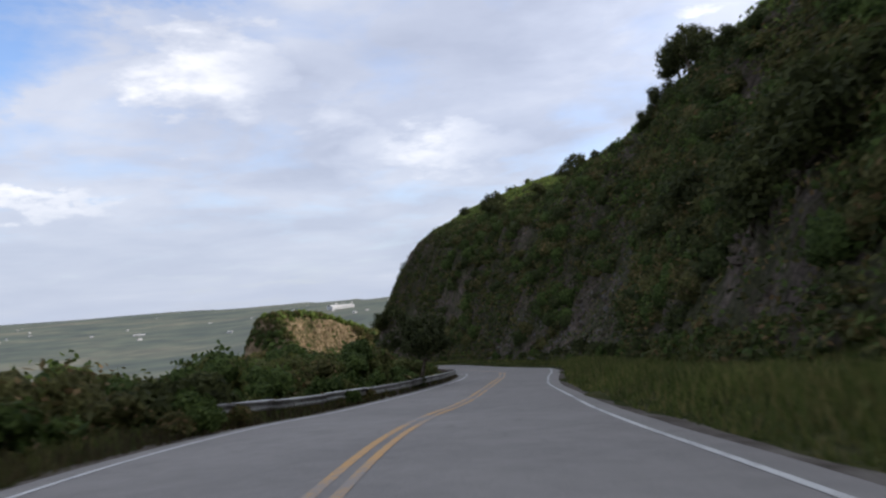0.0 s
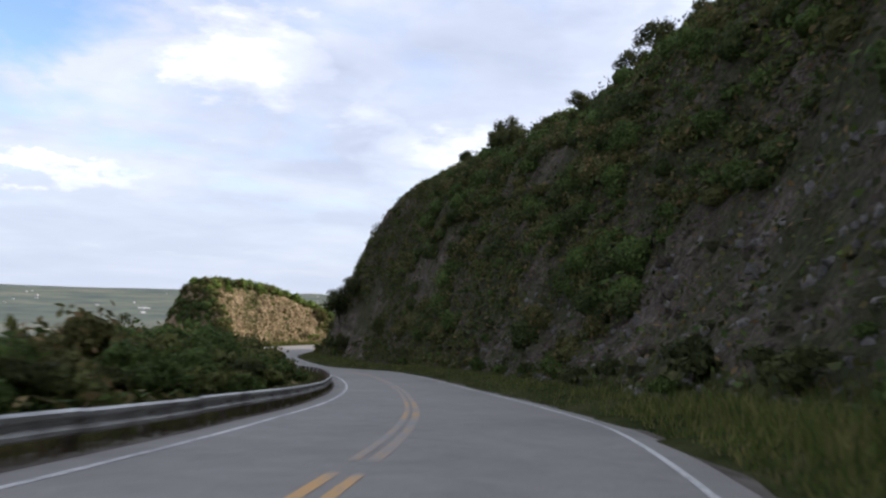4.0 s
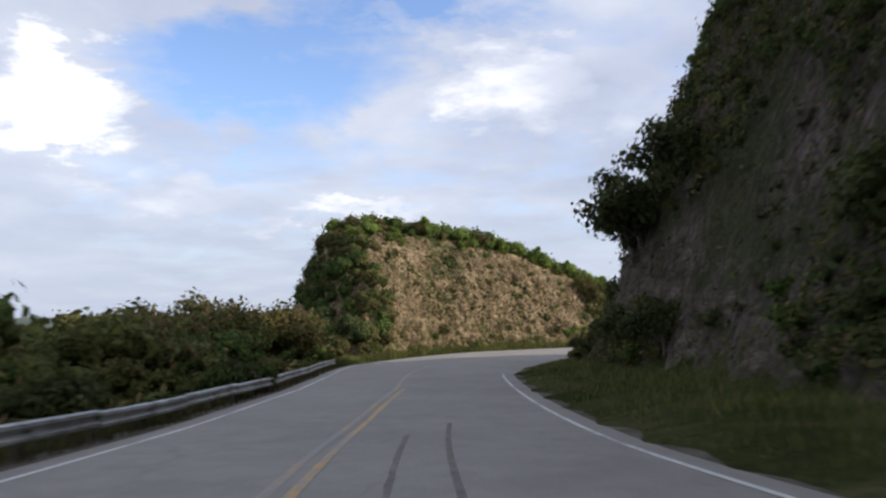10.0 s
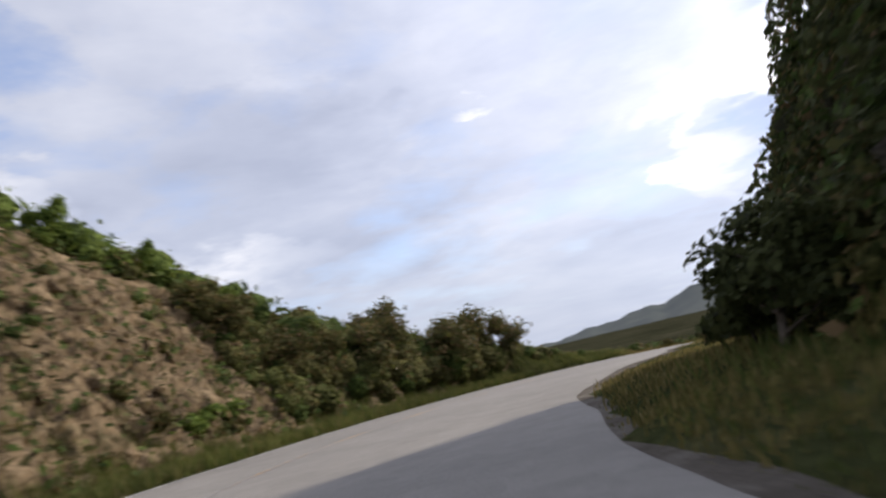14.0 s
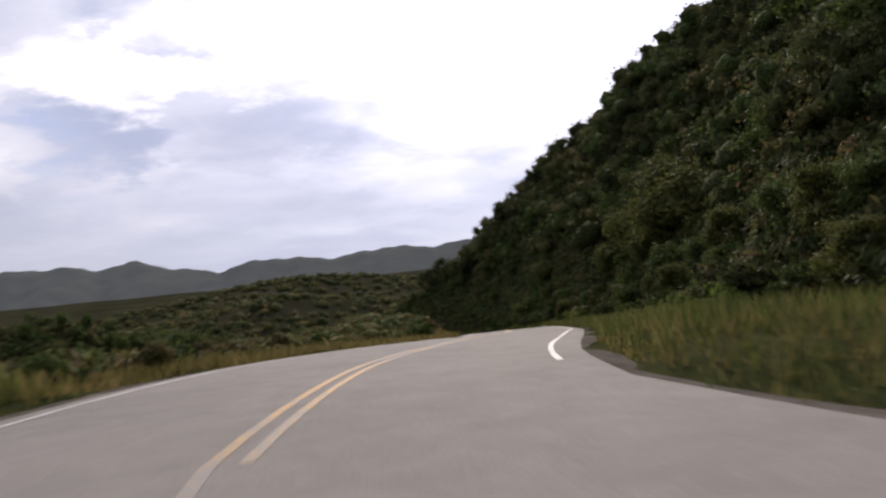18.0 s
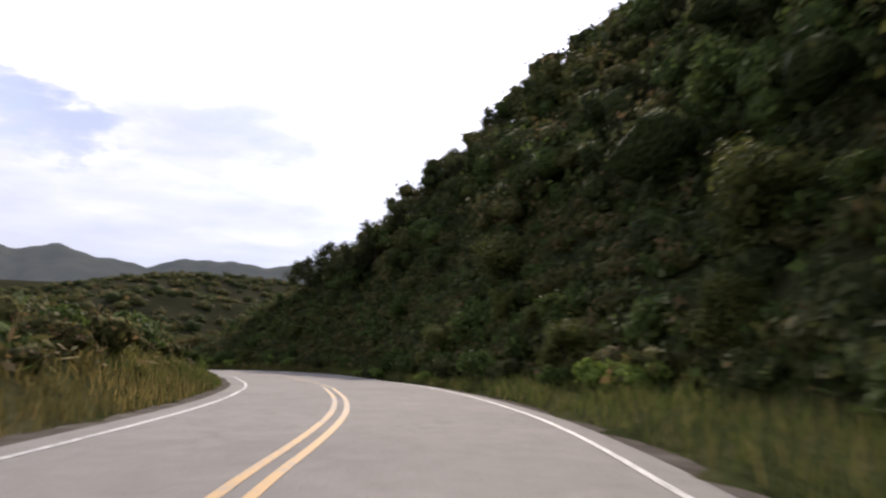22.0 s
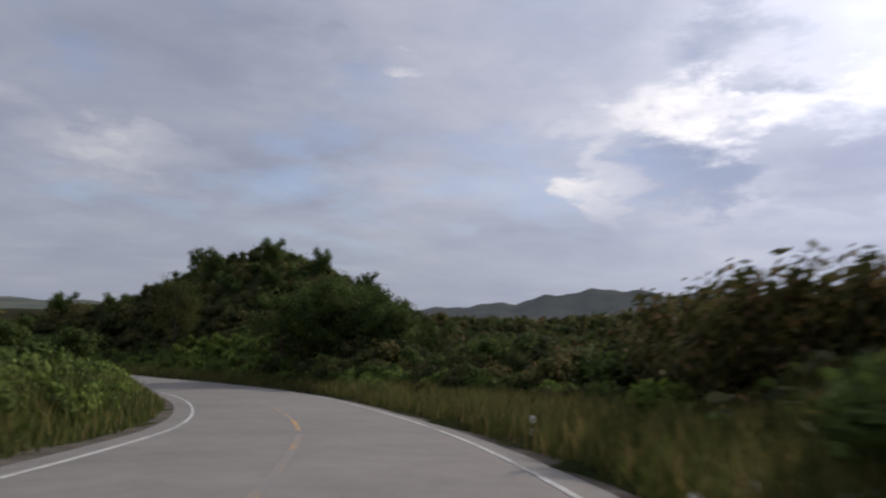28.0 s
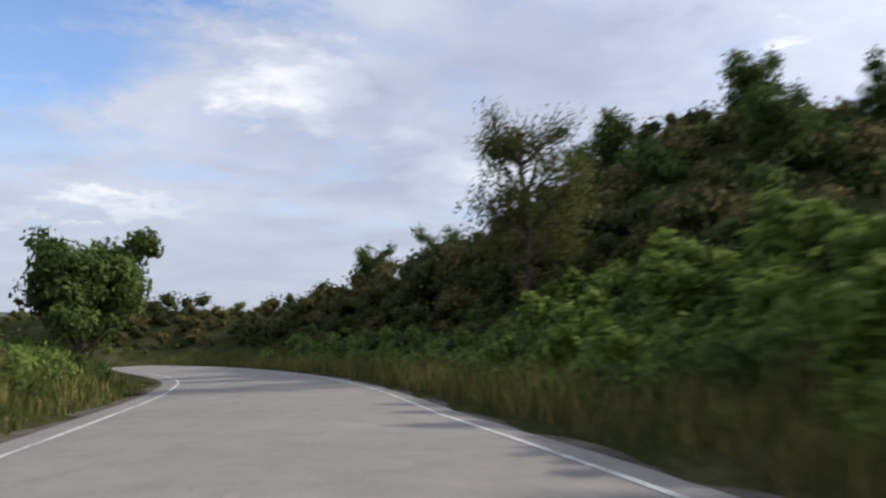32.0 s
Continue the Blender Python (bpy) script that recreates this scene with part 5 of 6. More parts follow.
def trees():
    # the lone tree beyond the guard rail
    t = make_tree("roadside_tree", "dark leafy tree with a forked trunk behind the guard rail", 4.9, 2.25, 0.15, M_LEAF_DARK, 0.20, 90, 13, 0.58, 0.30, 4, 0.27, 0.85)
    put(t, -1.25, 22.3, 22, 0.91, 0.1, first=True)
    a = make_tree("hillside_tree", "dark green broadleaf tree on the slope", 5.0, 2.2, 0.14, M_LEAF_DARK, 0.30, 64, 7, 0.3, 0.55, 2)
    spots = [(3.0, 24), (3.8, 22), (5.4, 20.5), (6.1, 20), (6.4, 19.6), (6.8, 20.3), (7.1, 19.8), (7.5, 20), (8.3, 19.6), (6.6, 21), (7.3, 20.8), (15.9, 9.4), (15.6, 8.8), (16.0, 10.2), (8.9, 20), (14.3, 7.2), (14.1, 6.6), (14.6, 8.2), (12.9, 7.4), (13.1, 7.0), (12.2, 14), (13.0, 11.5),
             (12.7, 13), (11.7, 17), (14.2, 13), (14.6, 13.5), (15.2, 15), (15.8, 16), (16.4, 17), (17.2, 18), (18.2, 18), (13.6, 12)]
    put_many(a, spots, RNG.uniform(0.6, 1.1, len(spots)) * np.array([0.5 if s > 15.5 and d < 11 else 0.7 if d < 9 else 0.5 if s < 5.5 else 0.9 for s, d in spots]), base=0.42)
    for s, d, k in ((6.2, 19.8, 0.95), (6.45, 19.2, 0.75), (6.0, 20.4, 1.15), (5.7, 20.0, 1.1), (5.3, 18.6, 0.9), (4.9, 17.4, 0.75), (4.5, 16.6, 0.7), (14.25, 6.9, 0.6), (10.15, 21.2, 0.95), (10.4, 21.4, 0.75), (11.67, 22.9, 0.6), (8.85, 21.2, 0.65), (9.6, 18.9, 0.7), (9.9, 20.0, 0.6), (10.0, 19.4, 0.6), (7.9, 19.5, 0.8), (8.2, 20.5, 0.7), (13.05, 8.7, 1.2), (13.2, 8.3, 1.0), (12.75, 10.4, 1.1), (12.55, 8.6, 0.7), (12.8, 7.6, 0.6), (11.4, 10.2, 0.9),
                    (2.6, 11.5, 1.2), (3.0, 10.6, 1.1), (3.3, 11.4, 1.3), (3.6, 9.8, 0.9), (3.9, 10.9, 1.1), (2.2, 11.8, 1.2), (4.3, 10.2, 0.8)):
        x, y = place(s, d)
        put(a, x, y, s * 90, k / a.matrix_basis.to_scale()[0])
    for x, y, k in ((-16.2, 158.2, 0.5),):
        put(a, x, y, x * 70, k / a.matrix_basis.to_scale()[0])
    w = make_tree("spreading_tree", "dark flat-topped tree standing over the downhill scrub", 6.6, 3.0, 0.16, M_LEAF_DARK, 0.26, 80, 9, 0.55, 0.42, 3, 0.08, 0.5)
    for q, (x, y, k) in enumerate(((-16.0, 80.0, 0.84), (-19.5, 77.0, 1.0), (-14.5, 84.0, 0.7), (-20.0, 98.0, 0.6), (-28.0, 116.0, 0.6))):
        put(w, x, y, q * 75, k, 0.3, first=q == 0)
    b = make_tree("wood_tree", "tall dark tree on the wooded slope", 6.5, 2.7, 0.16, M_LEAF_DARK, 0.34, 66, 8, 0.35, 0.5, 2)
    spots = [(s, d) for s, d in zip(np.linspace(18.5, 27.2, 60), RNG.uniform(11, 32, 60))]
    spots = [(s, min(d, float(np.interp(s, [18, 25, 27, 28.3], [32, 30, 17, 11])))) for s, d in spots]
    spots += [(s, float(FOOT_R(s)) + w) for s, w in zip(np.linspace(22.6, 26.9, 34), RNG.uniform(7, 15, 34)) if w < np.interp(s, [26, 28], [15, 7])]
    put_many(b, spots, RNG.uniform(0.5, 0.9, len(spots)) * np.array([np.interp(s, [26, 28.2], [1, 0.6]) for s, d in spots]), base=0.7)
    for s, d, k in ((27.55, 9.5, 0.8), (27.2, 9.5, 0.75), (27.0, 9.0, 0.85), (26.8, 10.2, 0.85), (27.4, 10.8, 0.7), (26.5, 11.0, 0.8)):
        x, y = place(s, d)
        put(b, x, y, s * 130, k / b.matrix_basis.to_scale()[0])
    c = make_tree("lush_tree", "lush olive green leafy tree at the foot of the slope", 5.6, 2.5, 0.15, M_LEAF_MOSS, 0.28, 90, 8, 0.2, 0.55, 3)
    spots = [(22.3, 9.6), (22.5, 10.6), (22.45, 8.4), (22.75, 9.2), (23.2, 8.2), (24.6, 8.0), (22.0, 10.2)]
    put_many(c, spots, [1.0, 1.2, 0.8, 1.05, 0.7, 0.65, 1.0])
    for name, label, mat, h, w, first in (("foot_tree", "bushy olive green tree at the foot of the wooded slope", M_LEAF_MOSS, 4.4, 2.0, 18.9), ("low_tree", "low spreading dark green tree at the foot of the wood", M_LEAF, 3.6, 1.9, 19.15)):
        m = make_tree(name, label, h, w, 0.11, mat, 0.22, 100, 8, 0.12, 0.5, 3, 0.06, 0.85)
        spots = [(st, float(FOOT_R(st)) + RNG.uniform(-0.6, 2.6)) for st in np.arange(first, 28.0, 0.42)]
        put_many(m, spots, RNG.uniform(0.6, 1.3, len(spots)) * np.interp([q[0] for q in spots], [19.2, 20.4, 22, 26, 28], [0.5, 0.9, 1, 0.85, 0.7]))
        spots = [(st, float(FOOT_R(st)) + RNG.uniform(4, 17)) for st in np.arange(first, 26.0, 0.3)]
        for st, w2 in spots:
            x, y = place(st, w2)
            put(m, x, y, st * 97, RNG.uniform(0.9, 1.6))
    e = make_tree("hedge_tree", "olive green bushy tree in the hedge", 3.8, 1.9, 0.1, M_LEAF_OLIVE, 0.26, 70, 7, 0.1, 0.6, 2)
    spots = [(16.7, -9.5), (16.8, -8.5), (17.1, -8.2), (17.35, -7.8), (17.6, -8.6), (17.85, -7.6), (18.1, -8.0), (18.3, -7.4), (16.6, -10), (17.8, -11),
             (8.5, -12.5), (8.8, -14.5), (9.3, -15), (9.9, -13), (10.4, -14), (11.0, -13.5), (11.6, -15), (12.1, -13), (12.6, -15), (13.1, -14), (13.4, -16), (7.9, -13), (7.4, -11.5), (7.7, -13.5), (8.2, -15), (8.0, -14.2), (8.4, -16), (13.3, -17), (13.5, -19), (13.2, -20), (13.5, -13.2), (13.35, -15), (13.6, -14.2), (13.7, -13.5), (28.35, -8.6), (29.2, 9), (29.4, 10.5), (29.6, 12), (29.8, 13), (29.1, 8.2), (28.9, 7.8), (30.0, 15), (29.3, 13), (28.8, 9.5), (30.3, 17)]
    put_many(e, spots, RNG.uniform(0.8, 1.2, len(spots)) * np.array([np.interp(s, [16.5, 17.2, 17.5, 18.5, 28, 28.3], [0.55, 0.65, 0.95, 0.9, 1.0, 0.8]) if s > 16 else np.interp(s, [9, 10], [0.95, 1.1]) for s, d in spots]), base=1.08)
    f = make_tree("last_wood_tree", "large dark green tree beside the road", 7.6, 2.7, 0.18, M_LEAF, 0.26, 72, 11, 0.3, 0.42, 4)
    spots = [(31.85, 9.5), (32.25, 11.0), (31.7, 12.5), (32.4, 17.5), (31.5, 11.0), (32.3, 14.5), (33.0, 21.0), (33.4, 20), (33.9, 19), (33.2, 18), (34.6, 18), (34.2, 22), (35.2, 12), (34.0, 27), (35.2, 24), (36.0, 14), (34.8, 30), (36.4, 20), (32.8, 24), (33.5, 23), (33.8, 32), (33.3, 26.0)]
    near = ((112.0, 298.2, 0.92), (114.4, 296.4, 0.8), (113.4, 302.0, 0.92), (116.0, 299.4, 0.84), (117.3, 295.0, 0.88), (118.9, 292.4, 0.84), (120.6, 291.0, 0.7))
    put_many(f, spots, [1.0, 0.95, 0.9, 0.92, 0.7, 0.9] + [0.7, 0.65, 0.65, 0.75, 0.65, 0.7, 0.7, 0.65, 0.7, 0.7, 0.55, 0.65, 0.65, 0.6, 0.65, 0.65, 1.1])
    v = make_tree("tall_roadside_tree", "tall open-crowned green tree over the roadside thicket", 8.4, 2.7, 0.13, M_LEAF, 0.2, 44, 13, 0.3, 0.34, 4, 0.05, 0.8)
    for q, (x, y, k) in enumerate(near):
        put(v, x, y, x * 50, k, 0.2, first=q == 0)
    g = make_tree("bend_tree", "bright green leafy tree beside the bend", 4.8, 1.9, 0.12, M_LEAF, 0.17, 170, 10, 0.3, 0.42, 3)
    spots = [(33.9, -7.2), (34.8, -8.2), (29.6, -10), (30.6, -9), (28.2, -13)]
    put_many(g, spots, [1.25, 0.8, 0.6, 0.55, 0.7])
    h = make_tree("bare_tree", "half-bare grey tree with thin twigs standing above the wood", 9.0, 2.3, 0.15, M_LEAF_MOSS, 0.11, 60, 15, 0.4, 0.36, 6)
    put(h, 106.7, 322.3, 0, 1.24, 0.2, first=True)
    x, y = place(4.6, 21)
    put(h, x, y, 60, 0.45, 0.2)
    put(m, 94.6, 255.0, 40, 1.6)
    for s, d, k in ((31.0, 13.6, 1.5), (31.15, 15.2, 1.4), (31.25, 17.5, 1.7), (30.9, 15.5, 1.3), (31.4, 14.0, 1.35), (31.1, 19.5, 1.7), (31.3, 22.0, 1.8)):
        x, y = place(s, d)
        put(m, x, y, s * 333, k)
    put(e, 96.0, 281.0, 90, 1.0)
    x, y = place(26.2, -9.5)
    put(e, x, y, 10, 0.55)


trees()


def make_palm(name, label, height, fronds, length, mat):
    """A slim plant with a crown of arching fronds, each a rib with leaflets."""
    thing = tagged(new(name), label, "palm", "slim crowned plants")
    stem = limb((0, 0, -0.2), (0.05, 0.02, 1), height, 0.1, 5)
    part("trunk", mesh_object("trunk", *tube(stem, np.linspace(0.09, 0.05, len(stem)), 7), (M_BARK,)), thing)
    for q in range(fronds):
        ang = q * 2 * math.pi / fronds + RNG.uniform(-0.3, 0.3)
        u = np.linspace(0, 1, 9)
        out = length * u
        z = length * (0.75 * u - 0.95 * u ** 2 * RNG.uniform(0.7, 1.2))
        rib = np.stack([np.cos(ang) * out, np.sin(ang) * out, z], 1) + stem[-1]
        side = np.array([-math.sin(ang), math.cos(ang), 0])
        pieces = [tube(rib, np.linspace(0.02, 0.006, 9), 4)]
        for k in range(1, 9):
            for sg in (-1, 1):
                for extra in (0.0, 0.5):
                    c = rib[k] * (1 - extra) + rib[k - 1] * extra
                    ln = length * 0.34 * (1 - 0.5 * abs(u[k] - 0.45))
                    tip = c + side * sg * ln + np.array([np.cos(ang), np.sin(ang), -0.5]) * ln * 0.4
                    w = (rib[k] - rib[k - 1]) * 0.18
                    pieces.append((np.array([c - w, c + w, tip + w * 0.2, tip - w * 0.2]), np.array([[0, 1, 2, 3]])))
        part("frond", mesh_object("frond", *joined(pieces), (mat,), smooth_faces=False), thing)
    return thing


def palms():
    p = make_palm("young_palm", "slim young palm with drooping fronds", 1.5, 8, 1.0, M_LEAF)
    for n, (x, y, k) in enumerate(((-38.4, 166.2, 1.0), (-37.6, 167.0, 0.8), (-35.8, 168.6, 0.7))):
        put(p, x, y, n * 70, k, first=n == 0)
    for s, d, k in ((17.0, -8.6, 1.6), (25.6, -14, 1.1), (18.6, -12, 1.3), (11.9, -17, 1.4)):
        x, y = place(s, d)
        put(p, x, y, s * 40, k, 0.15)


palms()


def bush_things():
    """Single bushes that stand free beside the road."""
    kinds = []
    for name, label, mat, r, leaf in (("roadside_bush", "rounded green roadside bush", M_LEAF, 0.8, 0.2), ("olive_bush", "olive green scrubby bush", M_LEAF_OLIVE, 0.75, 0.18),
                                      ("lime_bush", "bright green leafy sapling bush", M_LEAF_LIME, 0.8, 0.22), ("dark_bush", "dark green dense bush", M_LEAF_DARK, 0.85, 0.22)):
        thing = tagged(new(name), label, "bush", "roadside bushes")
        stems = [tube(limb((0, 0, -0.1), unit(1)[0] * [0.6, 0.6, 0] + [0, 0, 1], r * 1.1, 0.3, 4), np.linspace(0.03, 0.01, 5), 5) for _ in range(6)]
        for v, f in stems[:4]:
            part("stem", mesh_object("stem", v, f, (M_BARK,)), thing)
        cs = unit(9) * np.array([r * 0.55, r * 0.55, r * 0.35]) + np.array([0, 0, r * 0.85])
        v, f = shrub_leaves(cs, np.full(9, r * 0.5), 120, leaf, 0.9)
        part("foliage", mesh_object("foliage", v, f, (mat,), smooth_faces=False), thing)
        kinds.append(thing)
    used = set()
    spots = []
    for a, b, n, lo, hi, ks in ((0.4, 12.0, 80, -8.8, -6.9, (1, 3, 0)), (13.6, 16.8, 12, -1.6, -0.6, (1, 2)), (4, 13.5, 30, -0.9, 0.6, (0, 3)), (13.2, 18, 24, -1.2, 0.5, (3, 1)),
                                (18.5, 24, 26, -9, -6.6, (1, 1, 0)), (19, 28.5, 80, -1.5, 0.4, (0, 2, 3)), (24, 33.5, 40, -8.6, -6.6, (2, 0, 1)), (28.6, 36, 130, 5.4, 9.0, (0, 2, 1, 3))):
        for s in RNG.uniform(a, b, n):
            d = RNG.uniform(lo, hi)
            if a >= 13 and b <= 17 and lo < 0 and hi < 0 and lo > -2:
                d = float(LEFT_LINE(s)) - 2.2 + d
            elif hi <= 0.6 and lo > -2:
                d = float(FOOT_R(s)) + d
            spots.append((s, d, ks[int(RNG.integers(0, len(ks)))]))
    spots = [(s, d, k, RNG.uniform(0.6, 1.25)) for s, d, k in spots]
    for s, d, k, size in spots:
        x, y = place(s, d)
        put(kinds[k], x, y, RNG.uniform(0, 360), size, 0.05, first=k not in used)
        used.add(k)
    # bushes grown over the front of the guard rail
    for s, w, k, size in ((2.2, 0.95, 1, 0.5), (2.35, 1.0, 0, 0.6), (2.5, 0.95, 1, 0.65), (2.65, 0.95, 1, 0.5), (3.25, 1.0, 3, 0.55), (3.5, 0.95, 1, 0.5), (1.5, 1.0, 1, 0.7), (1.35, 0.95, 0, 0.7), (1.2, 1.05, 1, 0.8)):
        x, y = place(s, float(LEFT_LINE(s)) - w)
        put(kinds[k], x, y, s * 400, size, 0.05)


bush_things()


def saplings():
    """Slim young trees, lit by the sun, on the last stretch and along the outcrop's top."""
    t = make_tree("sapling", "slim bright green sapling with upright leafy shoots", 2.6, 0.95, 0.045, M_LEAF_LIME, 0.19, 46, 9, 0.12, 0.42, 2, 0.04, 1.1)
    rows = [(s, float(RIGHT_LINE(s)) + w, k) for s, w, k in ((32.5, 3.2, 0.8), (32.7, 4.2, 1.1), (32.85, 3.0, 0.8), (33.0, 5.0, 1.3), (33.15, 3.4, 1.0), (33.3, 4.4, 1.2), (33.45, 3.0, 0.8),
            (33.6, 5.2, 1.2), (33.8, 3.8, 0.9), (32.6, 6.0, 1.5), (32.95, 7.0, 1.5), (34.1, 3.6, 0.8), (31.6, 3.6, 0.8), (31.9, 4.2, 0.9), (32.2, 3.6, 0.9), (30.4, 4.5, 0.8), (30.9, 4.2, 0.8),
            (32.65, 5.2, 1.3), (32.8, 6.2, 1.5), (33.1, 6.4, 1.5), (33.4, 6.2, 1.4), (34.4, 4.4, 1.0), (34.8, 4.8, 1.0), (32.4, 4.8, 1.2), (33.7, 6.6, 1.4))]
    rows += [(s, float(LEFT_LINE(s)) - w, k * 1.7) for s, w, k in ((14.3, 8.6, 0.5), (14.7, 9.2, 0.65), (15.0, 8.4, 0.5), (15.3, 9.4, 0.7), (15.6, 8.2, 0.5), (15.9, 7.8, 0.6), (16.2, 7.2, 0.7), (16.5, 6.6, 0.6),
             (14.5, 10.5, 0.7), (15.1, 10.4, 0.6), (16.8, 5.6, 0.6), (15.45, 7.6, 0.4), (14.9, 7.9, 0.4))]
    for n, (s, d, k) in enumerate(rows):
        x, y = place(s, d)
        put(t, x, y, RNG.uniform(0, 360), k, 0.05, first=n == 0)


saplings()


def guard_rail():
    """W-beam rail in bolted lengths on short posts, along the outer edge."""
    thing = tagged(new("guard_rail"), "dull galvanised W-beam guard rail on short posts", "guard rail")
    prof = [(0.0, 0.36), (0.07, 0.39), (0.08, 0.44), (0.01, 0.49), (0.01, 0.53), (0.08, 0.58), (0.07, 0.63), (0.0, 0.66)]
    prof = np.array(prof + [(o - 0.006, z) for o, z in prof[::-1]])
    keep = np.flatnonzero((ST > 1.42) & (ST < 13.85))
    off = LEFT_LINE(ST) - np.interp(ST, [0, 1.5, 3, 13], [1.9, 1.7, 0.95, 1.0])
    base = np.c_[RD[:, :2] + RIGHT * off[:, None], RD[:, 2]]
    base[:, 2] -= np.interp(ST, [1, 3, 5, 14], [0.12, 0.16, 0.20, 0.14])
    def box(a0, a1, b0, b1, c0, c1):
        v = np.array([(a, b, c) for c in (c0, c1) for a, b in ((a0, b0), (a1, b0), (a1, b1), (a0, b1))])
        return v, np.array([[0, 1, 5, 4], [1, 2, 6, 5], [2, 3, 7, 6], [3, 0, 4, 7], [4, 5, 6, 7], [0, 3, 2, 1]])

    post_v, post_f = box(-0.05, 0.05, -0.05, 0.05, -0.5, 0.63)
    spacer_data = mesh_object("spacer", *box(0.05, 0.13, -0.06, 0.06, 0.35, 0.62), (M_POST,), smooth_faces=False)
    bolt_v, bolt_f = tube([(0.19, 0, 0.485), (0.205, 0, 0.485), (0.212, 0, 0.485)], [0.02, 0.02, 0.002], 8)
    bolt_data = mesh_object("bolt", bolt_v, bolt_f, (M_STEEL,))
    made = {"spacer": spacer_data, "bolt": bolt_data}
    used = set()
    first = None
    for n, a in enumerate(range(keep[0], keep[-1] - 4, 4)):
        seg = base[a:a + 5]
        rt = RIGHT[a:a + 5]
        wob = RNG.uniform(-0.02, 0.02)
        rows = [np.c_[seg[:, :2] + rt * (o + 0.11), seg[:, 2] + z + wob] for o, z in prof]
        v = np.stack(rows, 1)
        k = len(prof)
        i = np.arange(4)[:, None] * k
        j, jn = np.arange(k)[None], (np.arange(k)[None] + 1) % k
        f = np.stack([i + j, i + jn, i + k + jn, i + k + j], -1).reshape(-1, 4)
        part("rail", mesh_object("rail", v.reshape(-1, 3), f, (M_STEEL,), smooth_faces=False), thing)
        for h in (0, 2):
            ang = math.atan2(RIGHT[a + h][1], RIGHT[a + h][0])
            if first is None:
                first = mesh_object("post", post_v, post_f, (M_POST,), smooth_faces=False)
                ob = first
            else:
                ob = new("post", first.data)
            ob.matrix_basis = Matrix.Translation(base[a + h]) @ Matrix.Rotation(ang, 4, "Z")
            part("post", ob, thing)
            for kind in made:
                extra = made[kind] if kind not in used else new(kind, made[kind].data)
                used.add(kind)
                part(kind, extra, ob)


guard_rail()


def marker_post():
    thing = tagged(new("marker_post"), "leaning roadside marker post with white bands", "marker post")
    m_w = two_scale("white_band", (0.6, 0.6, 0.58), (0.72, 0.72, 0.7), (0.8, 0.8, 0.78), 3.0, 30.0)
    m_k = two_scale("black_band", (0.03, 0.03, 0.03), (0.05, 0.05, 0.05), (0.08, 0.08, 0.08), 3.0, 30.0)
    z = 0.0
    for k, (h, mat) in enumerate(((0.45, m_k), (0.14, m_w), (0.1, m_k), (0.14, m_w), (0.1, m_k), (0.12, m_w))):
        v, f = tube([(0, 0, z), (0, 0, z + h)], [0.055, 0.055], 10)
        part("band" if k else "shaft", mesh_object("band", v, f, (mat,)), thing)
        z += h
    v, f = tube([(0, 0, z), (0, 0, z + 0.015), (0, 0, z + 0.016)], [0.055, 0.045, 0.002], 10)
    part("cap", mesh_object("cap", v, f, (m_w,)), thing)
    x, y = 107.85, 257.1
    zz = float(ground_z(np.array([x]), np.array([y]))[0])
    thing.matrix_basis = pose(x, y, zz - 0.62, 4, -6, 0)


marker_post()


def litter():
    """Scraps of pale plastic and paper lying at the road's edge."""
    m = two_scale("dirty_white_plastic", (0.45, 0.45, 0.43), (0.6, 0.6, 0.58), (0.72, 0.72, 0.7), 6.0, 40.0, 0.5, (0.3, 0.01))
    bv, bf = BALL[2]
    for n, (s, d, size) in enumerate(LITTER):
        x, y = place(s, d)
        z = float(ground_z(np.array([x]), np.array([y]))[0])
        v = bv * (size * (1 + RNG.uniform(-0.35, 0.35, len(bv)))[:, None]) * np.array([1.3, 0.9, 0.55])
        ob = mesh_object("litter", v, bf, (m,), smooth_faces=False)
        ob.matrix_basis = pose(x, y, z + size * 0.3, 0, 0, n * 50)
        tagged(ob, "crumpled scrap of dirty white plastic on the road shoulder", "litter", "roadside litter")


LITTER = ((13.35, -10.4, 0.12), (12.95, -8.6, 0.09), (3.05, -5.3, 0.1), (2.7, -5.4, 0.08), (3.3, -4.9, 0.07), (7.1, -4.9, 0.07)) + tuple((28.15 + 0.37 * q % 0.42, 2.9 + 1.13 * q % 2.1, 0.07 + 0.031 * q % 0.08) for q in range(14))
litter()


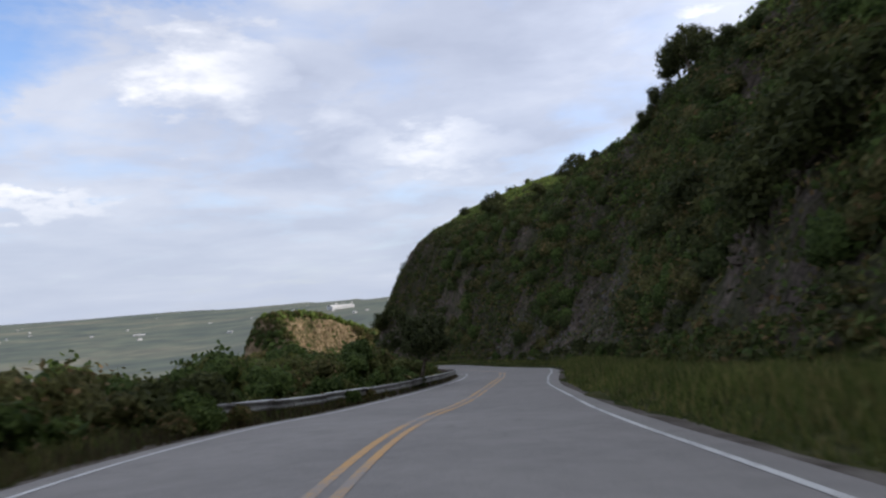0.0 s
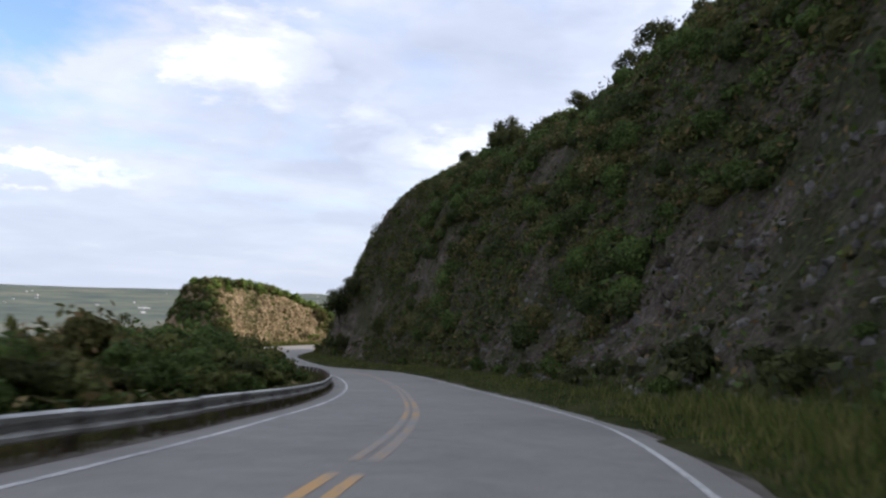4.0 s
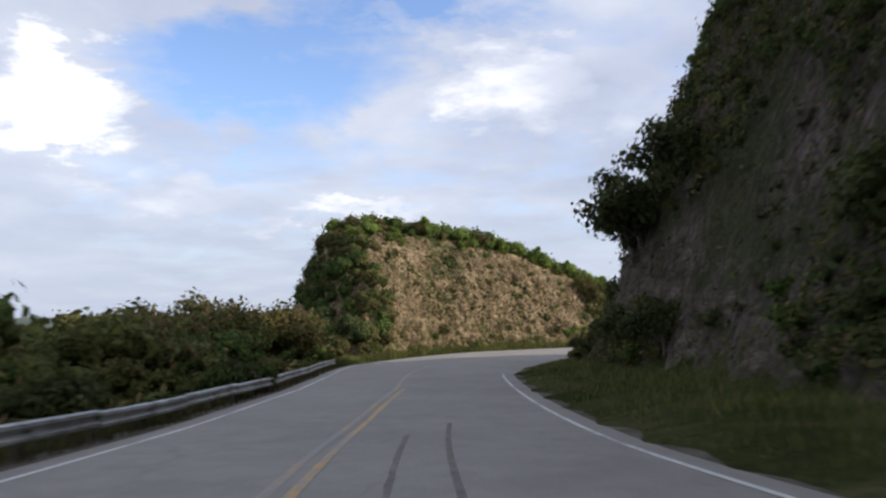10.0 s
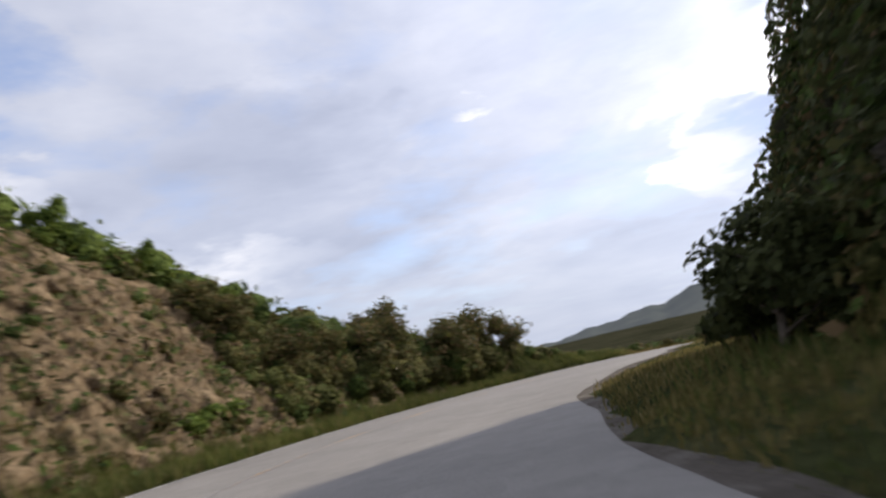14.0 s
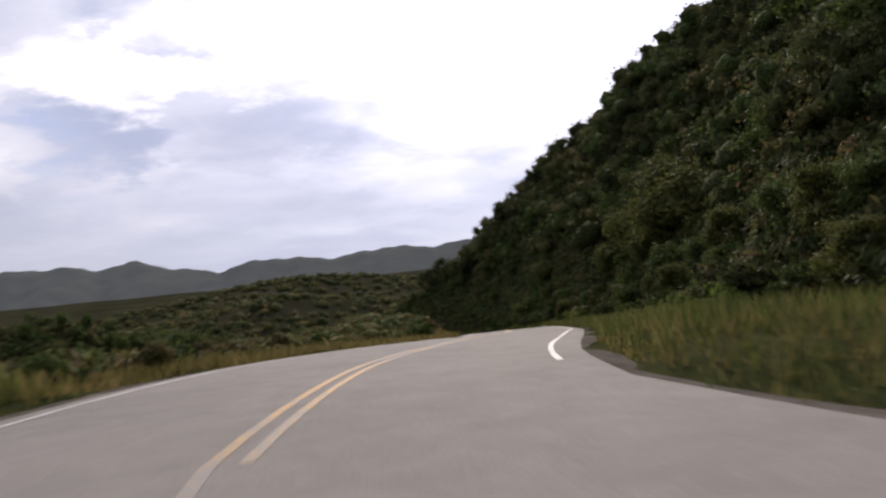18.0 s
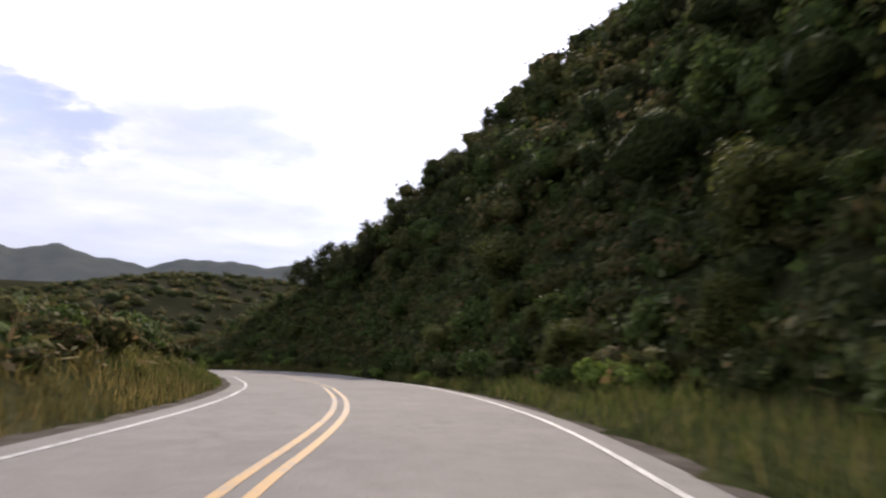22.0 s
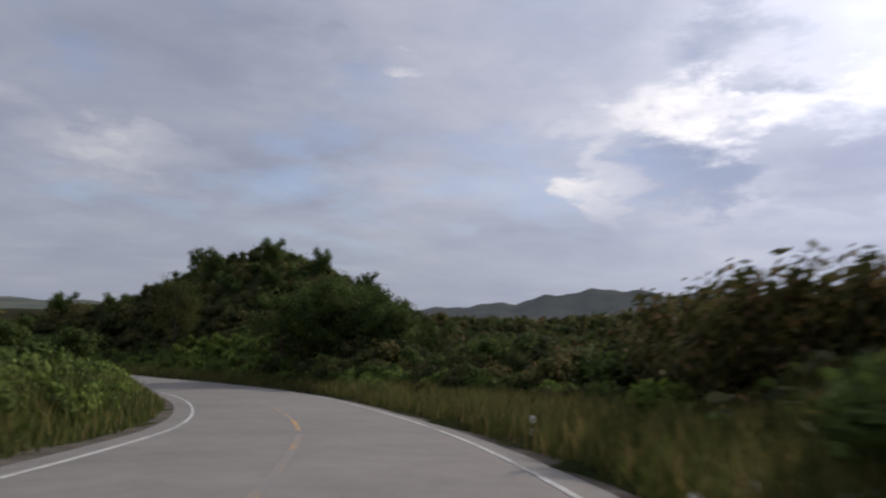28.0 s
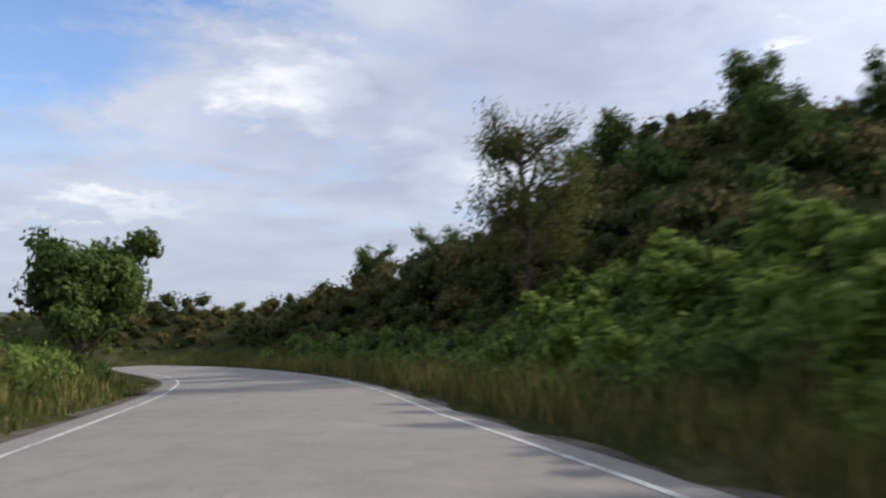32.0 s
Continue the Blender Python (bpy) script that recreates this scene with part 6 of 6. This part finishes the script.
# ---------------------------------------------------------------- the distance
def far_mountains():
    """A hazy mountain range some four kilometres off: true ridges, as a backdrop that glows with the air between."""
    n = material("mountain_haze_glow", 1.0)
    n.bsdf.inputs["Specular IOR Level"].default_value = 0.0
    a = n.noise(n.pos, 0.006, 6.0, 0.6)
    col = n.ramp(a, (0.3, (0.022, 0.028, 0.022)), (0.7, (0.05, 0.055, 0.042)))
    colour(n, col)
    # the air's haze is put in as emission, the same on every ridge
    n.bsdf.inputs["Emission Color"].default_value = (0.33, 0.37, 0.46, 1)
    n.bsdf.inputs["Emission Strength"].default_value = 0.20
    crest = [(-5, -0.4), (15, -0.3), (22, 0.0), (26, 0.45), (28, 0.65), (30.3, 1.0), (31.2, 0.95), (33.3, 1.6), (34.5, 1.75), (36.8, 2.2), (40.5, 2.25), (42, 1.85), (44.8, 2.3), (47.3, 1.6),
             (50.6, 1.0), (52.6, 1.5), (54.8, 1.7), (57, 1.5), (59.5, 1.3), (63.5, 1.8), (67, 1.5), (72, 1.9), (80, 1.4), (95, 1.6), (110, 0.8), (125, 0.0)]
    az = np.radians(np.linspace(-5, 125, 300))
    el = np.interp(np.degrees(az), *zip(*crest)) + 0.08 * np.sin(az * 90) + 0.05 * np.sin(az * 217 + 1)
    cx, cy, eye, far = 20.0, 180.0, -17.0, 4000.0
    rows = []
    for u, dist in ((0.0, 2900), (0.25, 3150), (0.5, 3400), (0.75, 3700), (1.0, 4000), (0.6, 4300)):
        gully = 1 + 0.05 * np.sin(az * 60 + dist) * (1 - u)
        r = dist * gully
        top = eye + far * np.tan(np.radians(el))
        z = -70 + (top + 70) * (u ** 1.2) + (20 * np.sin(az * 75 + dist / 170) + 12 * np.sin(az * 160)) * u * (1 - u) * 2
        rows.append(np.stack([cx + np.sin(az) * r, cy + np.cos(az) * r, z], 1))
    v = np.stack(rows, 1)
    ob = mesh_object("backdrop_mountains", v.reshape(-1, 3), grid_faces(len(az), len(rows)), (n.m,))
    tagged(ob, "mountain range beyond the valley, blue-grey haze put in as glow", "mountains", kind="structure")


far_mountains()


def far_plain():
    """The plain with fields and woods, far below the road; emission stands in for haze."""
    n = material("plain_haze_glow", 1.0)
    n.bsdf.inputs["Specular IOR Level"].default_value = 0.0
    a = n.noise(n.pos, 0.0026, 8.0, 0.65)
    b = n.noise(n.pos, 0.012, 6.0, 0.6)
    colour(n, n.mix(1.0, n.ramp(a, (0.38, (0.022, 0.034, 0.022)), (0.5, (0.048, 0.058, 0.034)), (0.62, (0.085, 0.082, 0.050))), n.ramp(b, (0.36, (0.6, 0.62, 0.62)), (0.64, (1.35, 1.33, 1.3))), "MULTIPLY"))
    # haze painted as an even blue-grey glow over the whole sheet
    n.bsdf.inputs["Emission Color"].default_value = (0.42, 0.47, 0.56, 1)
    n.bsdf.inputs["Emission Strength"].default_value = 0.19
    az, r = np.radians(np.linspace(-110, 8, 160)), np.geomspace(1000, 4650, 40)
    aa, rr = np.meshgrid(az, r, indexing="ij")
    x, y = np.sin(aa) * rr, np.cos(aa) * rr
    z = ground_z(x.ravel(), y.ravel()) + 5 + 4 * np.sin(x.ravel() / 190) * np.sin(y.ravel() / 230)
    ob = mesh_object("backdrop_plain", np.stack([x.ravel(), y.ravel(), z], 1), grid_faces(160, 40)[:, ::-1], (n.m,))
    tagged(ob, "green plain with fields far below, haze put in as glow", "plain", kind="structure")


far_plain()


HALL = math.radians(-8.0)


def far_town():
    """Pale roofs scattered over the plain."""
    m = two_scale("pale_roofs", (0.3, 0.3, 0.3), (0.45, 0.45, 0.45), (0.6, 0.6, 0.6), 0.01, 0.2)
    n = 44
    az = np.radians(RNG.uniform(-45, -3, n))
    r = RNG.uniform(1500, 3600, n)
    x, y = -2 + np.sin(az) * r, -15 + np.cos(az) * r
    w, l, h = RNG.uniform(3, 7, n), RNG.uniform(5, 13, n), RNG.uniform(2, 4, n)
    big = RNG.random(n) < 0.08
    l[big] *= 2.6
    # the long pale hall that shows over the outcrop
    az[0], r[0], w[0], l[0], h[0] = HALL, 2100, 26, 78, 9
    x, y = -2 + np.sin(az) * r, -15 + np.cos(az) * r
    z = ground_z(x, y) + 5 + 4 * np.sin(x / 190) * np.sin(y / 230) - 0.5
    a = RNG.uniform(0, np.pi, n)
    c, s = np.cos(a), np.sin(a)
    corners = np.array([(-1, -1, 0), (1, -1, 0), (1, 1, 0), (-1, 1, 0), (-1, -1, 1), (1, -1, 1), (1, 1, 1), (-1, 1, 1), (-1, 0, 1.35), (1, 0, 1.35)], float)
    px = corners[None, :, 0] * l[:, None] / 2
    py = corners[None, :, 1] * w[:, None] / 2
    v = np.stack([x[:, None] + px * c[:, None] - py * s[:, None], y[:, None] + px * s[:, None] + py * c[:, None], z[:, None] + corners[None, :, 2] * h[:, None]], -1)
    quads = np.array([[0, 1, 5, 4], [2, 3, 7, 6], [4, 5, 9, 8], [6, 7, 8, 9], [1, 2, 6, 5], [3, 0, 4, 7], [5, 6, 9, 9], [7, 4, 8, 8]])[:6]
    f = (quads[None] + (np.arange(n) * 10)[:, None, None]).reshape(-1, 4)
    ob = mesh_object("far_town", v.reshape(-1, 3), f, (m,), smooth_faces=False)
    tagged(ob, "pale roofs of a far town on the plain", "town", kind="stuff")


far_town()
